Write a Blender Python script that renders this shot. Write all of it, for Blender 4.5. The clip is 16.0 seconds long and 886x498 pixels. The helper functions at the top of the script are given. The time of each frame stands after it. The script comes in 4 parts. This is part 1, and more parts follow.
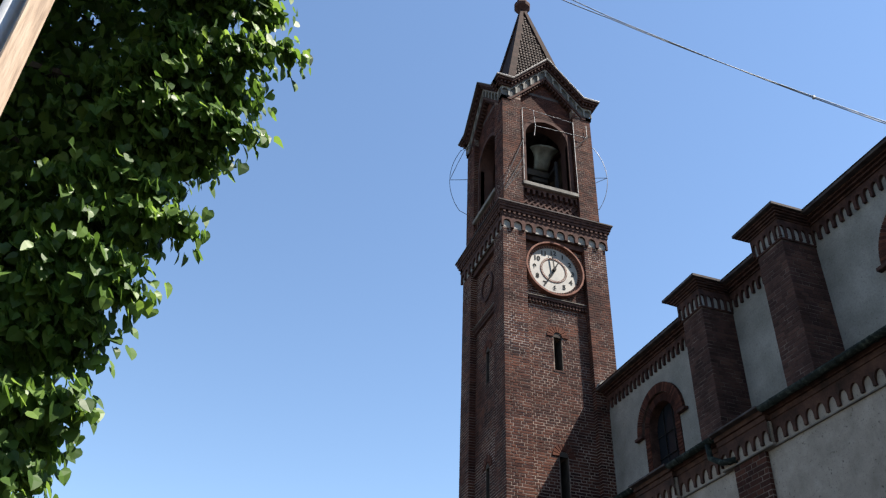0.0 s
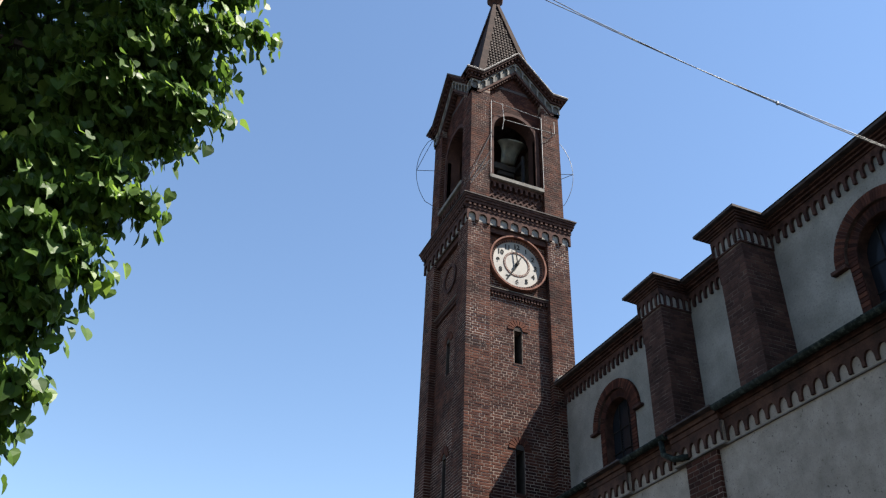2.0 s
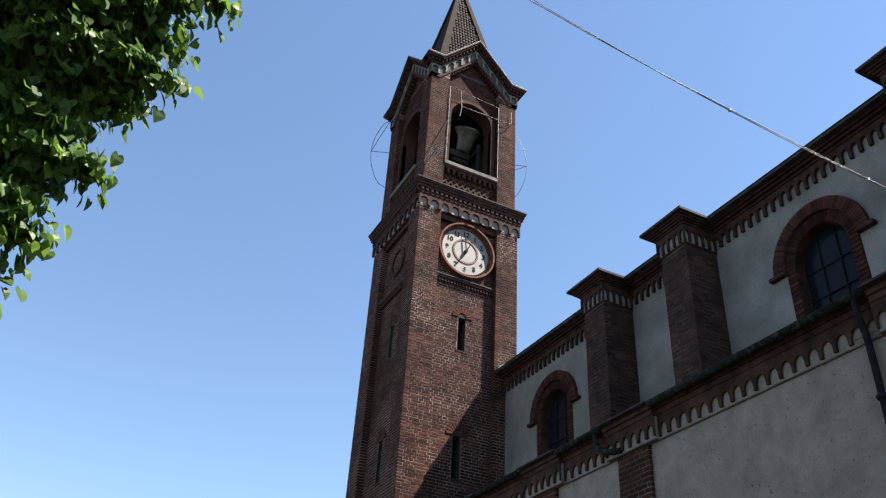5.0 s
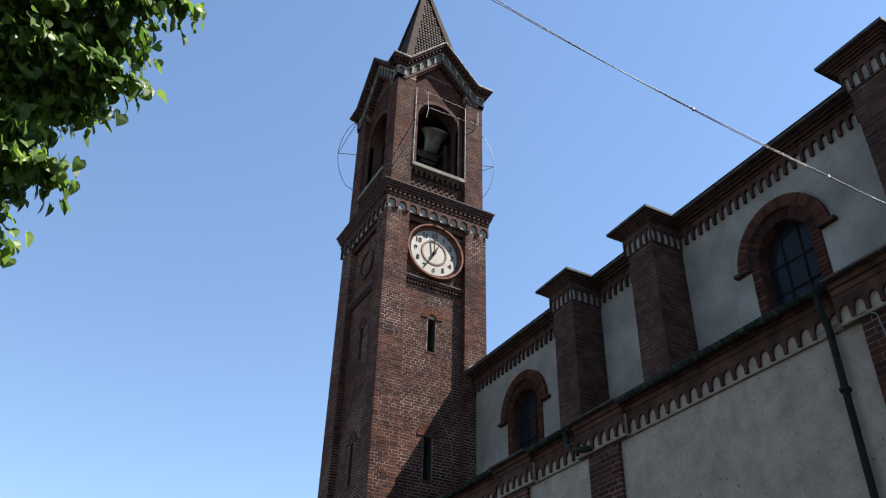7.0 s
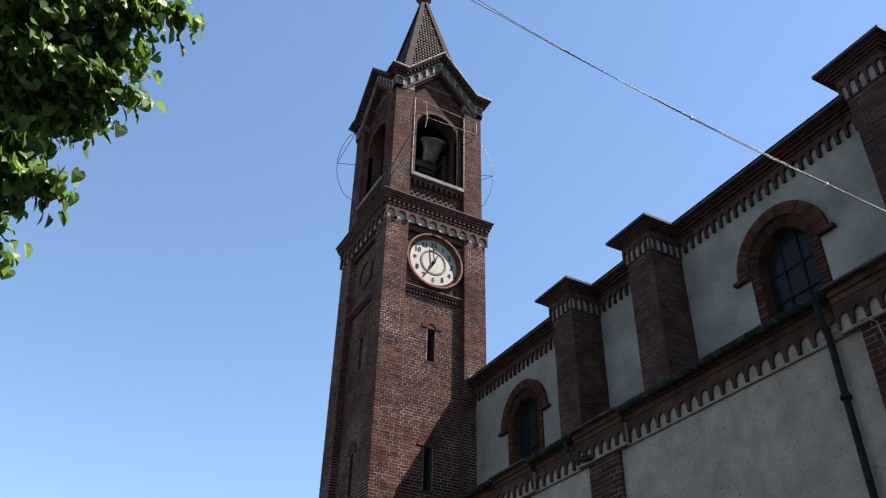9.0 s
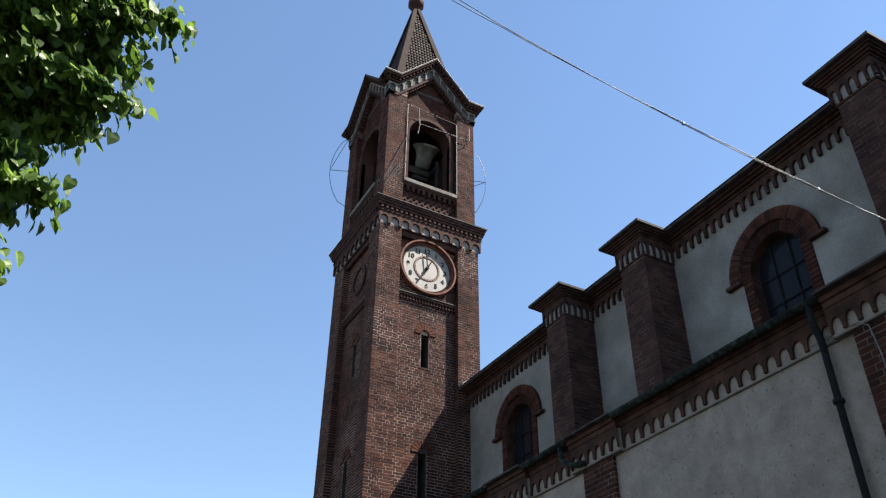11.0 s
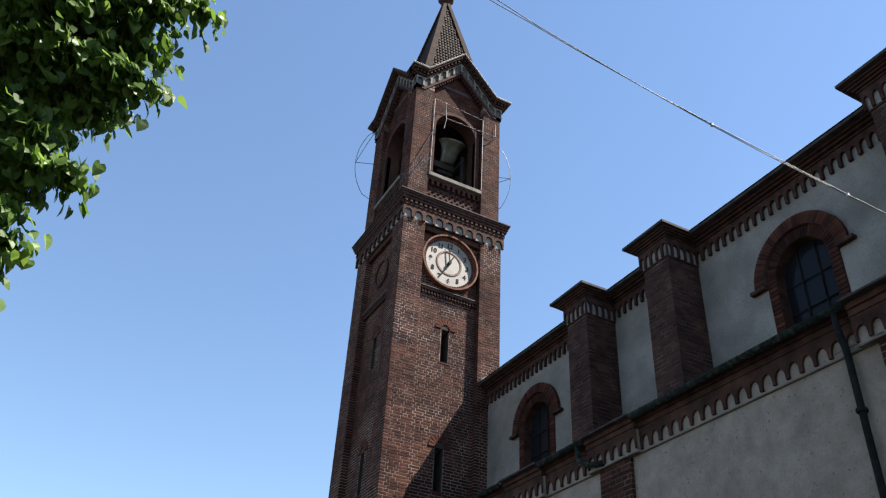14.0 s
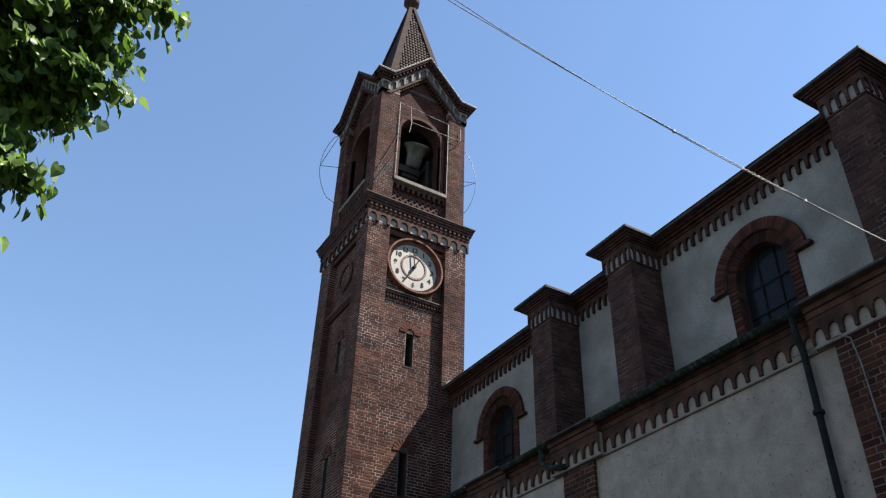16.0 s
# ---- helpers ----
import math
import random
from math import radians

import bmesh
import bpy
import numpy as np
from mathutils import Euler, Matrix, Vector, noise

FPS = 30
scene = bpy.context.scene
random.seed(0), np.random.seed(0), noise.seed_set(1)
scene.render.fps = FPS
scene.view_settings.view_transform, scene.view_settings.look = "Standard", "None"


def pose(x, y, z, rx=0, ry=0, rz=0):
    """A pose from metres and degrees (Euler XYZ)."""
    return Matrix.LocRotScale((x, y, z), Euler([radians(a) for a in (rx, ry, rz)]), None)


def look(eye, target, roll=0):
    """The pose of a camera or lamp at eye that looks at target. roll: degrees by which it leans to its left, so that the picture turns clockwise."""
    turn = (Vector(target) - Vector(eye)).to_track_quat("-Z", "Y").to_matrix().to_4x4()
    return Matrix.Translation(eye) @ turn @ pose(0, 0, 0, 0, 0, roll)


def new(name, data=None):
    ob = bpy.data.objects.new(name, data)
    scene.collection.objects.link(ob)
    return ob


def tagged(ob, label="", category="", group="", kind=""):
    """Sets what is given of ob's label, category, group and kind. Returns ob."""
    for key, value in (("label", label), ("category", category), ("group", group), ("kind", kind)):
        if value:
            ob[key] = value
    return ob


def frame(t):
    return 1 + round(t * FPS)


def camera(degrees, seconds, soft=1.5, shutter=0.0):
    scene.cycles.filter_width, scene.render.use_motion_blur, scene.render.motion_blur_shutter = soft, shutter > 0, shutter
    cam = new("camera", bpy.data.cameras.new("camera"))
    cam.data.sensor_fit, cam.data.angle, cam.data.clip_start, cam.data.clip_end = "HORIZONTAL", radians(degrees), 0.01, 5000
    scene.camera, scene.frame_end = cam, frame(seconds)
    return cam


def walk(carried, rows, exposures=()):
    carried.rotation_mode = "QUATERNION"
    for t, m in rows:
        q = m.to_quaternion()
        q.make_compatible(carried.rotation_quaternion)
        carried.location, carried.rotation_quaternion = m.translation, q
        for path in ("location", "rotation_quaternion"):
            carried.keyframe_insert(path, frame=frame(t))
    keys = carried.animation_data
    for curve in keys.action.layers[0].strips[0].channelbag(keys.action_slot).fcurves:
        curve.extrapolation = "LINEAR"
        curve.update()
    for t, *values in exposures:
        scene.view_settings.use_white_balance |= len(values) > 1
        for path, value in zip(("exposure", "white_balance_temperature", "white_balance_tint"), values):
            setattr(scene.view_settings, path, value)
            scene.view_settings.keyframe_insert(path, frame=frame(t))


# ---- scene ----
# ---- camera and its way ----
EXPOSURE = 1.68
cam = camera(55.93, 16.0, soft=1.25)
EYE = (0.0, 0.0, 1.6)
TURNS = [  # seconds, yaw, pitch, roll
    (0.0, -19.25, 35.48, -1.79), (0.5, -19.53, 35.64, -1.27), (1.0, -20.52, 35.83, -1.06),
    (1.5, -21.28, 35.55, -0.94), (2.0, -22.44, 34.96, -2.04), (2.5, -23.66, 35.21, -3.45),
    (3.0, -24.53, 36.19, -3.93), (3.5, -23.59, 36.67, -3.07), (4.0, -23.00, 36.22, -2.78),
    (4.5, -25.08, 35.41, -3.42), (5.0, -27.37, 34.11, -3.07), (7.5, -28.74, 34.50, -1.13),
    (8.0, -28.52, 34.79, -1.05), (8.5, -28.45, 34.88, -1.04), (9.0, -28.59, 34.89, -0.95),
    (11.5, -28.83, 35.39, -0.46), (12.0, -27.88, 35.15, -0.82), (12.5, -27.33, 34.91, -1.80),
    (13.0, -27.88, 35.00, -2.93), (13.5, -28.34, 35.02, -3.20), (14.0, -28.53, 34.97, -2.77),
    (14.5, -29.49, 34.96, -2.77), (15.0, -30.34, 35.04, -2.46), (15.5, -30.50, 35.14, -1.86),
    (16.0, -30.60, 35.32, -1.52)]
walk(cam, [(t, pose(*EYE, 90 + pitch, roll, yaw)) for t, yaw, pitch, roll in TURNS],
     exposures=[(0.0, EXPOSURE), (16.0, EXPOSURE)])

# ---- sky and sun ----
TO_SUN = Vector((0.553, -0.35, 1.0)).normalized()
world = bpy.data.worlds.new("sky")
scene.world = world
world.use_nodes = True
wn, wl = world.node_tree.nodes, world.node_tree.links
wn.clear()
sky = wn.new("ShaderNodeTexSky")
sky.sky_type = "NISHITA"
sky.sun_disc = False
sky.sun_elevation = math.asin(TO_SUN.z)
sky.sun_rotation = math.atan2(TO_SUN.x, TO_SUN.y)
sky.altitude, sky.air_density, sky.dust_density, sky.ozone_density = 150, 1.2, 0.0, 3.0
bg = wn.new("ShaderNodeBackground")
bg.inputs["Strength"].default_value = 0.069
wo = wn.new("ShaderNodeOutputWorld")
wl.new(sky.outputs[0], bg.inputs[0])
wl.new(bg.outputs[0], wo.inputs[0])
sun = new("sun", bpy.data.lights.new("sun", "SUN"))
sun.data.energy, sun.data.angle, sun.data.color = 5.0, radians(0.5), (1.0, 0.93, 0.83)
sun.matrix_world = look((20, -10, 40), Vector((20, -10, 40)) - TO_SUN)


# ---- materials ----
def material(name, colours, rough=0.85, scale=6.0, fine=60.0, bump=0.3, metal=0.0, island=0.0, obrandom=0.0, streak=0.0, pits=0.0):
    """Two scales of noise run through the colours; island / obrandom: lightness varied from piece to piece."""
    m = bpy.data.materials.new(name)
    m.use_nodes = True
    n, l = m.node_tree.nodes, m.node_tree.links
    b = n["Principled BSDF"]
    b.inputs["Roughness"].default_value, b.inputs["Metallic"].default_value = rough, metal
    if rough > 0.78:   # open-pored masonry has hardly any sheen
        b.inputs["Specular IOR Level"].default_value = 0.12
    co = n.new("ShaderNodeTexCoord")
    src = co.outputs["Object"]
    if streak:
        mp = n.new("ShaderNodeMapping")
        mp.inputs["Scale"].default_value = (1, 1, streak)
        l.new(src, mp.inputs[0])
        src = mp.outputs[0]
    big, small = n.new("ShaderNodeTexNoise"), n.new("ShaderNodeTexNoise")
    big.inputs["Scale"].default_value, big.inputs["Detail"].default_value = scale, 6
    small.inputs["Scale"].default_value, small.inputs["Detail"].default_value = fine, 4
    l.new(src, big.inputs["Vector"])
    l.new(src, small.inputs["Vector"])
    mix = n.new("ShaderNodeMath")
    mix.operation = "MULTIPLY_ADD"
    mix.inputs[1].default_value = 0.35
    l.new(small.outputs[0], mix.inputs[0])
    l.new(big.outputs[0], mix.inputs[2])
    add = n.new("ShaderNodeMath")
    add.operation = "ADD"
    l.new(mix.outputs[0], add.inputs[0])
    add.inputs[1].default_value = -0.18
    fac = add.outputs[0]
    for on, kind, sock in ((island, "ShaderNodeNewGeometry", "Random Per Island"), (obrandom, "ShaderNodeObjectInfo", "Random")):
        if on:
            g, k = n.new(kind), n.new("ShaderNodeMath")
            k.operation = "MULTIPLY_ADD"
            k.inputs[1].default_value = on
            l.new(g.outputs[sock], k.inputs[0])
            l.new(fac, k.inputs[2])
            k2 = n.new("ShaderNodeMath")
            k2.operation = "SUBTRACT"
            k2.inputs[1].default_value = on / 2
            l.new(k.outputs[0], k2.inputs[0])
            fac = k2.outputs[0]
    ramp = n.new("ShaderNodeValToRGB")
    el = ramp.color_ramp.elements
    while len(el) < len(colours):
        el.new(0.5)
    for i, c in enumerate(colours):
        el[i].position, el[i].color = 0.25 + 0.5 * i / max(1, len(colours) - 1), (*c, 1)
    l.new(fac, ramp.inputs[0])
    col = ramp.outputs[0]
    if pits:   # small dark specks and larger damp stains
        for sc, lo, hi, dark in ((26.0, 0.64, 0.72, 1 - pits), (75.0, 0.58, 0.68, 1 - 0.6 * pits), (2.2, 0.5, 0.75, 1 - 0.35 * pits)):
            nz, mr, mx = n.new("ShaderNodeTexNoise"), n.new("ShaderNodeMapRange"), n.new("ShaderNodeVectorMath")
            nz.inputs["Scale"].default_value, nz.inputs["Detail"].default_value = sc, 5
            l.new(co.outputs["Object"], nz.inputs["Vector"])
            mr.inputs["From Min"].default_value, mr.inputs["From Max"].default_value = lo, hi
            mr.inputs["To Min"].default_value, mr.inputs["To Max"].default_value = 1.0, dark
            l.new(nz.outputs[0], mr.inputs[0])
            mx.operation = "SCALE"
            l.new(col, mx.inputs[0])
            l.new(mr.outputs[0], mx.inputs["Scale"])
            col = mx.outputs[0]
    l.new(col, b.inputs["Base Color"])
    if bump:
        bp = n.new("ShaderNodeBump")
        bp.inputs["Strength"].default_value, bp.inputs["Distance"].default_value = bump, 0.01
        l.new(mix.outputs[0], bp.inputs["Height"])
        l.new(bp.outputs[0], b.inputs["Normal"])
    return m


BR = [(0.0194, 0.0084, 0.0073), (0.0485, 0.0186, 0.0138), (0.0931, 0.0360, 0.0231)]
M_BRICK = material("brick_pieces", BR, 0.9, 3.0, 70, 0.5, island=0.28)
# sooty brick of buttresses and belfry, its colour also toned for their shade
M_BRICK_SOOT_SHADE = material("sooty_shaded_brick", [(0.0255, 0.0147, 0.0138), (0.0521, 0.0280, 0.0243), (0.0920, 0.0482, 0.0382)], 0.92, 2.0, 50, 0.6, island=0.26)
M_BRICK_OB = material("brick_single", BR, 0.9, 3.0, 70, 0.5, obrandom=0.32)
M_BRICK_PLAIN = material("brick_moulded", [(0.0259, 0.0159, 0.0148), (0.0531, 0.0282, 0.0242), (0.0864, 0.0460, 0.0380)], 0.9, 8.0, 60, 0.6)
M_BRICK_RED = material("brick_red_rendered", [(0.0207, 0.0140, 0.0122), (0.0552, 0.0289, 0.0228), (0.0978, 0.0531, 0.0390)], 0.9, 5.0, 50, 0.6)
# darker mortar for the buttresses and window arches
M_MORTAR_DARK = material("dark_mortar", [(0.0336, 0.0228, 0.0192), (0.0672, 0.0456, 0.0384), (0.1560, 0.1200, 0.1056)], 0.95, 5.0, 60, 0.4)
M_MORTAR = material("mortar", [(0.035, 0.024, 0.020), (0.10, 0.074, 0.062), (0.23, 0.18, 0.153), (0.36, 0.295, 0.255)], 0.95, 0.9, 9, 0.4)
M_PLASTER = material("grey_render", [(0.1575, 0.1533, 0.1386), (0.2258, 0.2173, 0.1995), (0.2992, 0.2888, 0.2667)], 0.95, 1.6, 28, 0.8, pits=0.45)
M_PLASTER_LOW = material("pale_rough_render", [(0.222, 0.193, 0.166), (0.268, 0.235, 0.204), (0.32, 0.282, 0.246)], 0.95, 5.5, 24, 1.0, pits=0.6)
M_PATCH = material("pale_arch_infill", [(0.16, 0.153, 0.143), (0.235, 0.224, 0.211), (0.31, 0.297, 0.28)], 0.95, 6, 40, 0.5)
M_GABLE = material("grey_gable_infill", [(0.0612, 0.0590, 0.0570), (0.0936, 0.0914, 0.0888), (0.1296, 0.1267, 0.1236)], 0.95, 6, 40, 0.5)
# darker copy of the brick, with the spire's shade put into its colour
M_SPIRE = material("shaded_spire_brick", [(0.0127, 0.0082, 0.0074), (0.0255, 0.0149, 0.0127), (0.0425, 0.0236, 0.0190)], 0.9, 5, 40, 0.7)
M_SILL = material("weathered_sill_stone", [(0.09, 0.082, 0.074), (0.155, 0.146, 0.134), (0.22, 0.208, 0.19)], 0.9, 5, 60, 0.5)
M_STONE = material("pale_stone", [(0.12, 0.115, 0.107), (0.165, 0.159, 0.149), (0.215, 0.207, 0.194)], 0.85, 5, 60, 0.4)
M_LEDGE = material("weathered_ledge", [(0.0720, 0.0640, 0.0576), (0.1200, 0.1080, 0.0960), (0.1760, 0.1600, 0.1440)], 0.9, 5, 60, 0.4)
M_TILE = material("old_clay_tile", [(0.020, 0.0150, 0.0135), (0.038, 0.0285, 0.025), (0.064, 0.050, 0.044)], 0.8, 4, 40, 0.5, island=0.5)
M_SLATE = material("dark_roof_edge", [(0.03, 0.025, 0.025), (0.06, 0.05, 0.05), (0.09, 0.075, 0.07)], 0.8, 6, 50, 0.4)
M_COPPER = material("green_copper", [(0.007, 0.0095, 0.009), (0.014, 0.019, 0.017), (0.055, 0.068, 0.058)], 0.85, 16, 60, 0.9)
M_IRON = material("dark_iron", [(0.02, 0.02, 0.022), (0.035, 0.035, 0.037), (0.06, 0.05, 0.045)], 0.55, 9, 80, 0.2, metal=0.7)
M_PIPE = material("dark_painted_pipe", [(0.007, 0.009, 0.010), (0.012, 0.0145, 0.016), (0.02, 0.023, 0.025)], 0.8, 9, 60, 0.15)
M_ZINC = material("galvanised_steel", [(0.34, 0.35, 0.36), (0.45, 0.46, 0.47), (0.55, 0.56, 0.57)], 0.45, 9, 90, 0.1, metal=0.6)
M_BRONZE = material("bell_bronze", [(0.0720, 0.0794, 0.0713), (0.1200, 0.1290, 0.1147), (0.1800, 0.1860, 0.1643)], 0.5, 6, 70, 0.2, metal=0.3)
# grey mottling: stains, and the dial's greyish shadow tone put into the colour
M_DIAL = material("enamel_white", [(0.14, 0.133, 0.126), (0.205, 0.189, 0.167), (0.245, 0.226, 0.199)], 0.6, 4.5, 30, 0.05)
M_TERRA = material("terracotta_trim", [(0.085, 0.036, 0.026), (0.140, 0.062, 0.045), (0.20, 0.098, 0.072)], 0.8, 9, 70, 0.3)
M_BLACK = material("black_paint", [(0.012, 0.012, 0.012), (0.02, 0.02, 0.02), (0.03, 0.03, 0.03)], 0.85, 9, 60, 0.1)
M_DARK = material("dark_inside", [(0.03, 0.025, 0.022), (0.05, 0.042, 0.037), (0.07, 0.06, 0.05)], 0.95, 5, 50, 0.3)
M_WOOD = material("weathered_pale_wood", [(0.09, 0.06, 0.045), (0.36, 0.27, 0.20), (0.52, 0.41, 0.32)], 0.85, 22, 120, 0.6, streak=0.10)
M_BARK = material("linden_bark", [(0.04, 0.033, 0.028), (0.075, 0.06, 0.05), (0.12, 0.10, 0.08)], 0.95, 9, 60, 0.9, streak=0.25)
M_GROUND = material("gravelly_asphalt", [(0.032, 0.031, 0.030), (0.05, 0.048, 0.046), (0.075, 0.072, 0.069)], 0.95, 0.8, 30, 0.5)
M_POLE = material("dull_grey_steel", [(0.12, 0.125, 0.13), (0.18, 0.185, 0.19), (0.25, 0.255, 0.26)], 0.6, 12, 90, 0.15, metal=0.3)
M_CABLE = material("grey_cable", [(0.0750, 0.0750, 0.0750), (0.1275, 0.1275, 0.1275), (0.1950, 0.1950, 0.1950)], 0.6, 9, 60, 0.1)

M_GLASS = bpy.data.materials.new("dusty_window_glass")
M_GLASS.use_nodes = True
gb = M_GLASS.node_tree.nodes["Principled BSDF"]
gb.inputs["Base Color"].default_value = (0.012, 0.014, 0.018, 1)
gb.inputs["Roughness"].default_value = 0.12
gb.inputs["IOR"].default_value = 1.2


def leaf_material():
    m = bpy.data.materials.new("linden_leaf")
    m.use_nodes = True
    n, l = m.node_tree.nodes, m.node_tree.links
    b = n["Principled BSDF"]
    b.inputs["Roughness"].default_value = 0.46
    b.inputs["Specular IOR Level"].default_value = 0.3
    g = n.new("ShaderNodeNewGeometry")
    ramp = n.new("ShaderNodeValToRGB")
    e = ramp.color_ramp.elements
    e.new(0.55)
    e[0].color, e[1].color, e[2].color = (0.035, 0.072, 0.016, 1), (0.078, 0.145, 0.030, 1), (0.15, 0.235, 0.055, 1)
    e[0].position, e[2].position = 0.0, 1.0
    l.new(g.outputs["Random Per Island"], ramp.inputs[0])
    l.new(ramp.outputs[0], b.inputs["Base Color"])
    glow = n.new("ShaderNodeVectorMath")   # light that comes through a leaf is brighter and yellower than what its skin throws back
    glow.operation = "MULTIPLY"
    glow.inputs[1].default_value = (1.5, 1.42, 1.0)
    l.new(ramp.outputs[0], glow.inputs[0])
    tr = n.new("ShaderNodeBsdfTranslucent")
    l.new(glow.outputs[0], tr.inputs["Color"])
    mx = n.new("ShaderNodeMixShader")
    mx.inputs[0].default_value = 0.5
    out = n["Material Output"]
    l.new(b.outputs[0], mx.inputs[1])
    l.new(tr.outputs[0], mx.inputs[2])
    l.new(mx.outputs[0], out.inputs["Surface"])
    return m


M_LEAF = leaf_material()


# ---- builders ----
def part(name, bm, mat, parent=None, label="", kind="", m=None, smooth=False):
    """Links a bmesh (or mesh data) as one mesh object under a thing or a part."""
    if isinstance(bm, bmesh.types.BMesh):
        me = bpy.data.meshes.new(name)
        bmesh.ops.recalc_face_normals(bm, faces=bm.faces)
        bm.to_mesh(me)
        bm.free()
        me.materials.append(mat)
        if smooth:
            me.polygons.foreach_set("use_smooth", [True] * len(me.polygons))
    else:
        me = bm
    ob = new(name, me)
    if parent:
        ob.parent = parent
    if m is not None:
        ob.matrix_basis = m
    return tagged(ob, label, "", "", kind)


def thing(name, label, category, at=(0, 0, 0), group="", kind=""):
    ob = new(name)
    ob.location = at
    return tagged(ob, label, category, group, kind)


def box(bm, x0, x1, y0, y1, z0, z1, bevel=0.0, m=None):
    v = [bm.verts.new(p) for p in ((x0, y0, z0), (x1, y0, z0), (x1, y1, z0), (x0, y1, z0),
                                   (x0, y0, z1), (x1, y0, z1), (x1, y1, z1), (x0, y1, z1))]
    fs = [bm.faces.new([v[i] for i in q]) for q in ((3, 2, 1, 0), (4, 5, 6, 7), (0, 1, 5, 4), (1, 2, 6, 5), (2, 3, 7, 6), (3, 0, 4, 7))]
    if bevel:
        es = list({e for f in fs for e in f.edges})
        r = bmesh.ops.bevel(bm, geom=es, offset=bevel, segments=1, affect="EDGES")
        v = list({q for f in r["faces"] for q in f.verts} | {q for q in v if q.is_valid})
    if m is not None:
        bmesh.ops.transform(bm, matrix=m, verts=v)
    return bm


def prism(bm, poly, d0, d1, m=None):
    """A polygon in (u, v), pushed from depth d0 to d1: u is x, depth is y, v is z."""
    a = [bm.verts.new((u, d0, v)) for u, v in poly]
    b = [bm.verts.new((u, d1, v)) for u, v in poly]
    bm.faces.new(a)
    bm.faces.new(b[::-1])
    for i in range(len(poly)):
        j = (i + 1) % len(poly)
        bm.faces.new((a[i], b[i], b[j], a[j]))
    if m is not None:
        bmesh.ops.transform(bm, matrix=m, verts=a + b)
    return bm


def tube(bm, pts, radii, n=8, closed=False):
    """A round tube along points."""
    rings = []
    k = len(pts)
    for i in range(k):
        p = Vector(pts[i])
        if closed:
            d = Vector(pts[(i + 1) % k]) - Vector(pts[i - 1])
        else:
            d = Vector(pts[min(i + 1, k - 1)]) - Vector(pts[max(i - 1, 0)])
        q = d.to_track_quat("Z", "Y")
        r = radii[i] if isinstance(radii, (list, tuple)) else radii
        rings.append([bm.verts.new(p + q @ Vector((r * math.cos(a), r * math.sin(a), 0))) for a in (2 * math.pi * j / n for j in range(n))])
    for i in range(k if closed else k - 1):
        a, b = rings[i], rings[(i + 1) % k]
        for j in range(n):
            bm.faces.new((a[j], a[(j + 1) % n], b[(j + 1) % n], b[j]))
    if not closed:
        bm.faces.new(rings[0][::-1])
        bm.faces.new(rings[-1])
    return bm


def lathe(bm, prof, n=20, centre=(0, 0, 0)):
    rings = [[bm.verts.new((centre[0] + r * math.cos(2 * math.pi * j / n), centre[1] + r * math.sin(2 * math.pi * j / n), centre[2] + z)) for j in range(n)] for r, z in prof]
    for a, b in zip(rings, rings[1:]):
        for j in range(n):
            bm.faces.new((a[j], a[(j + 1) % n], b[(j + 1) % n], b[j]))
    bm.faces.new(rings[0][::-1])
    bm.faces.new(rings[-1])
    return bm


def arc(cx, cz, r, a0, a1, n=12, rz=None):
    rz = r if rz is None else rz
    return [(cx + r * math.cos(radians(a0 + (a1 - a0) * i / n)), cz + rz * math.sin(radians(a0 + (a1 - a0) * i / n))) for i in range(n + 1)]


def ring_plate(bm, cx, cz, r0, r1, d0, d1, a0=0, a1=180, n=24, leg=0.0, m=None):
    """An arch-shaped plate (legs go down by leg) between two radii, pushed through a depth."""
    out, inn = arc(cx, cz, r1, a0, a1, n), arc(cx, cz, r0, a0, a1, n)
    if leg:
        out = [(out[0][0], cz - leg)] + out + [(out[-1][0], cz - leg)]
        inn = [(inn[0][0], cz - leg)] + inn + [(inn[-1][0], cz - leg)]
    full = a1 - a0 >= 359.9
    vs = []
    A = [[bm.verts.new((u, d, v)) for u, v in (p[:-1] if full else p)] for p in (out, inn) for d in (d0, d1)]
    k = len(A[0])
    for i in range(k if full else k - 1):
        j = (i + 1) % k
        o0, o1, i0, i1 = A
        bm.faces.new((o0[i], o0[j], i0[j], i0[i]))
        bm.faces.new((o1[j], o1[i], i1[i], i1[j]))
        bm.faces.new((o0[j], o0[i], o1[i], o1[j]))
        bm.faces.new((i0[i], i0[j], i1[j], i1[i]))
    if not full:
        for e in (0, -1):
            bm.faces.new((A[0][e], A[1][e], A[3][e], A[2][e]))
    if m is not None:
        bmesh.ops.transform(bm, matrix=m, verts=[v for q in A for v in q])
    return bm


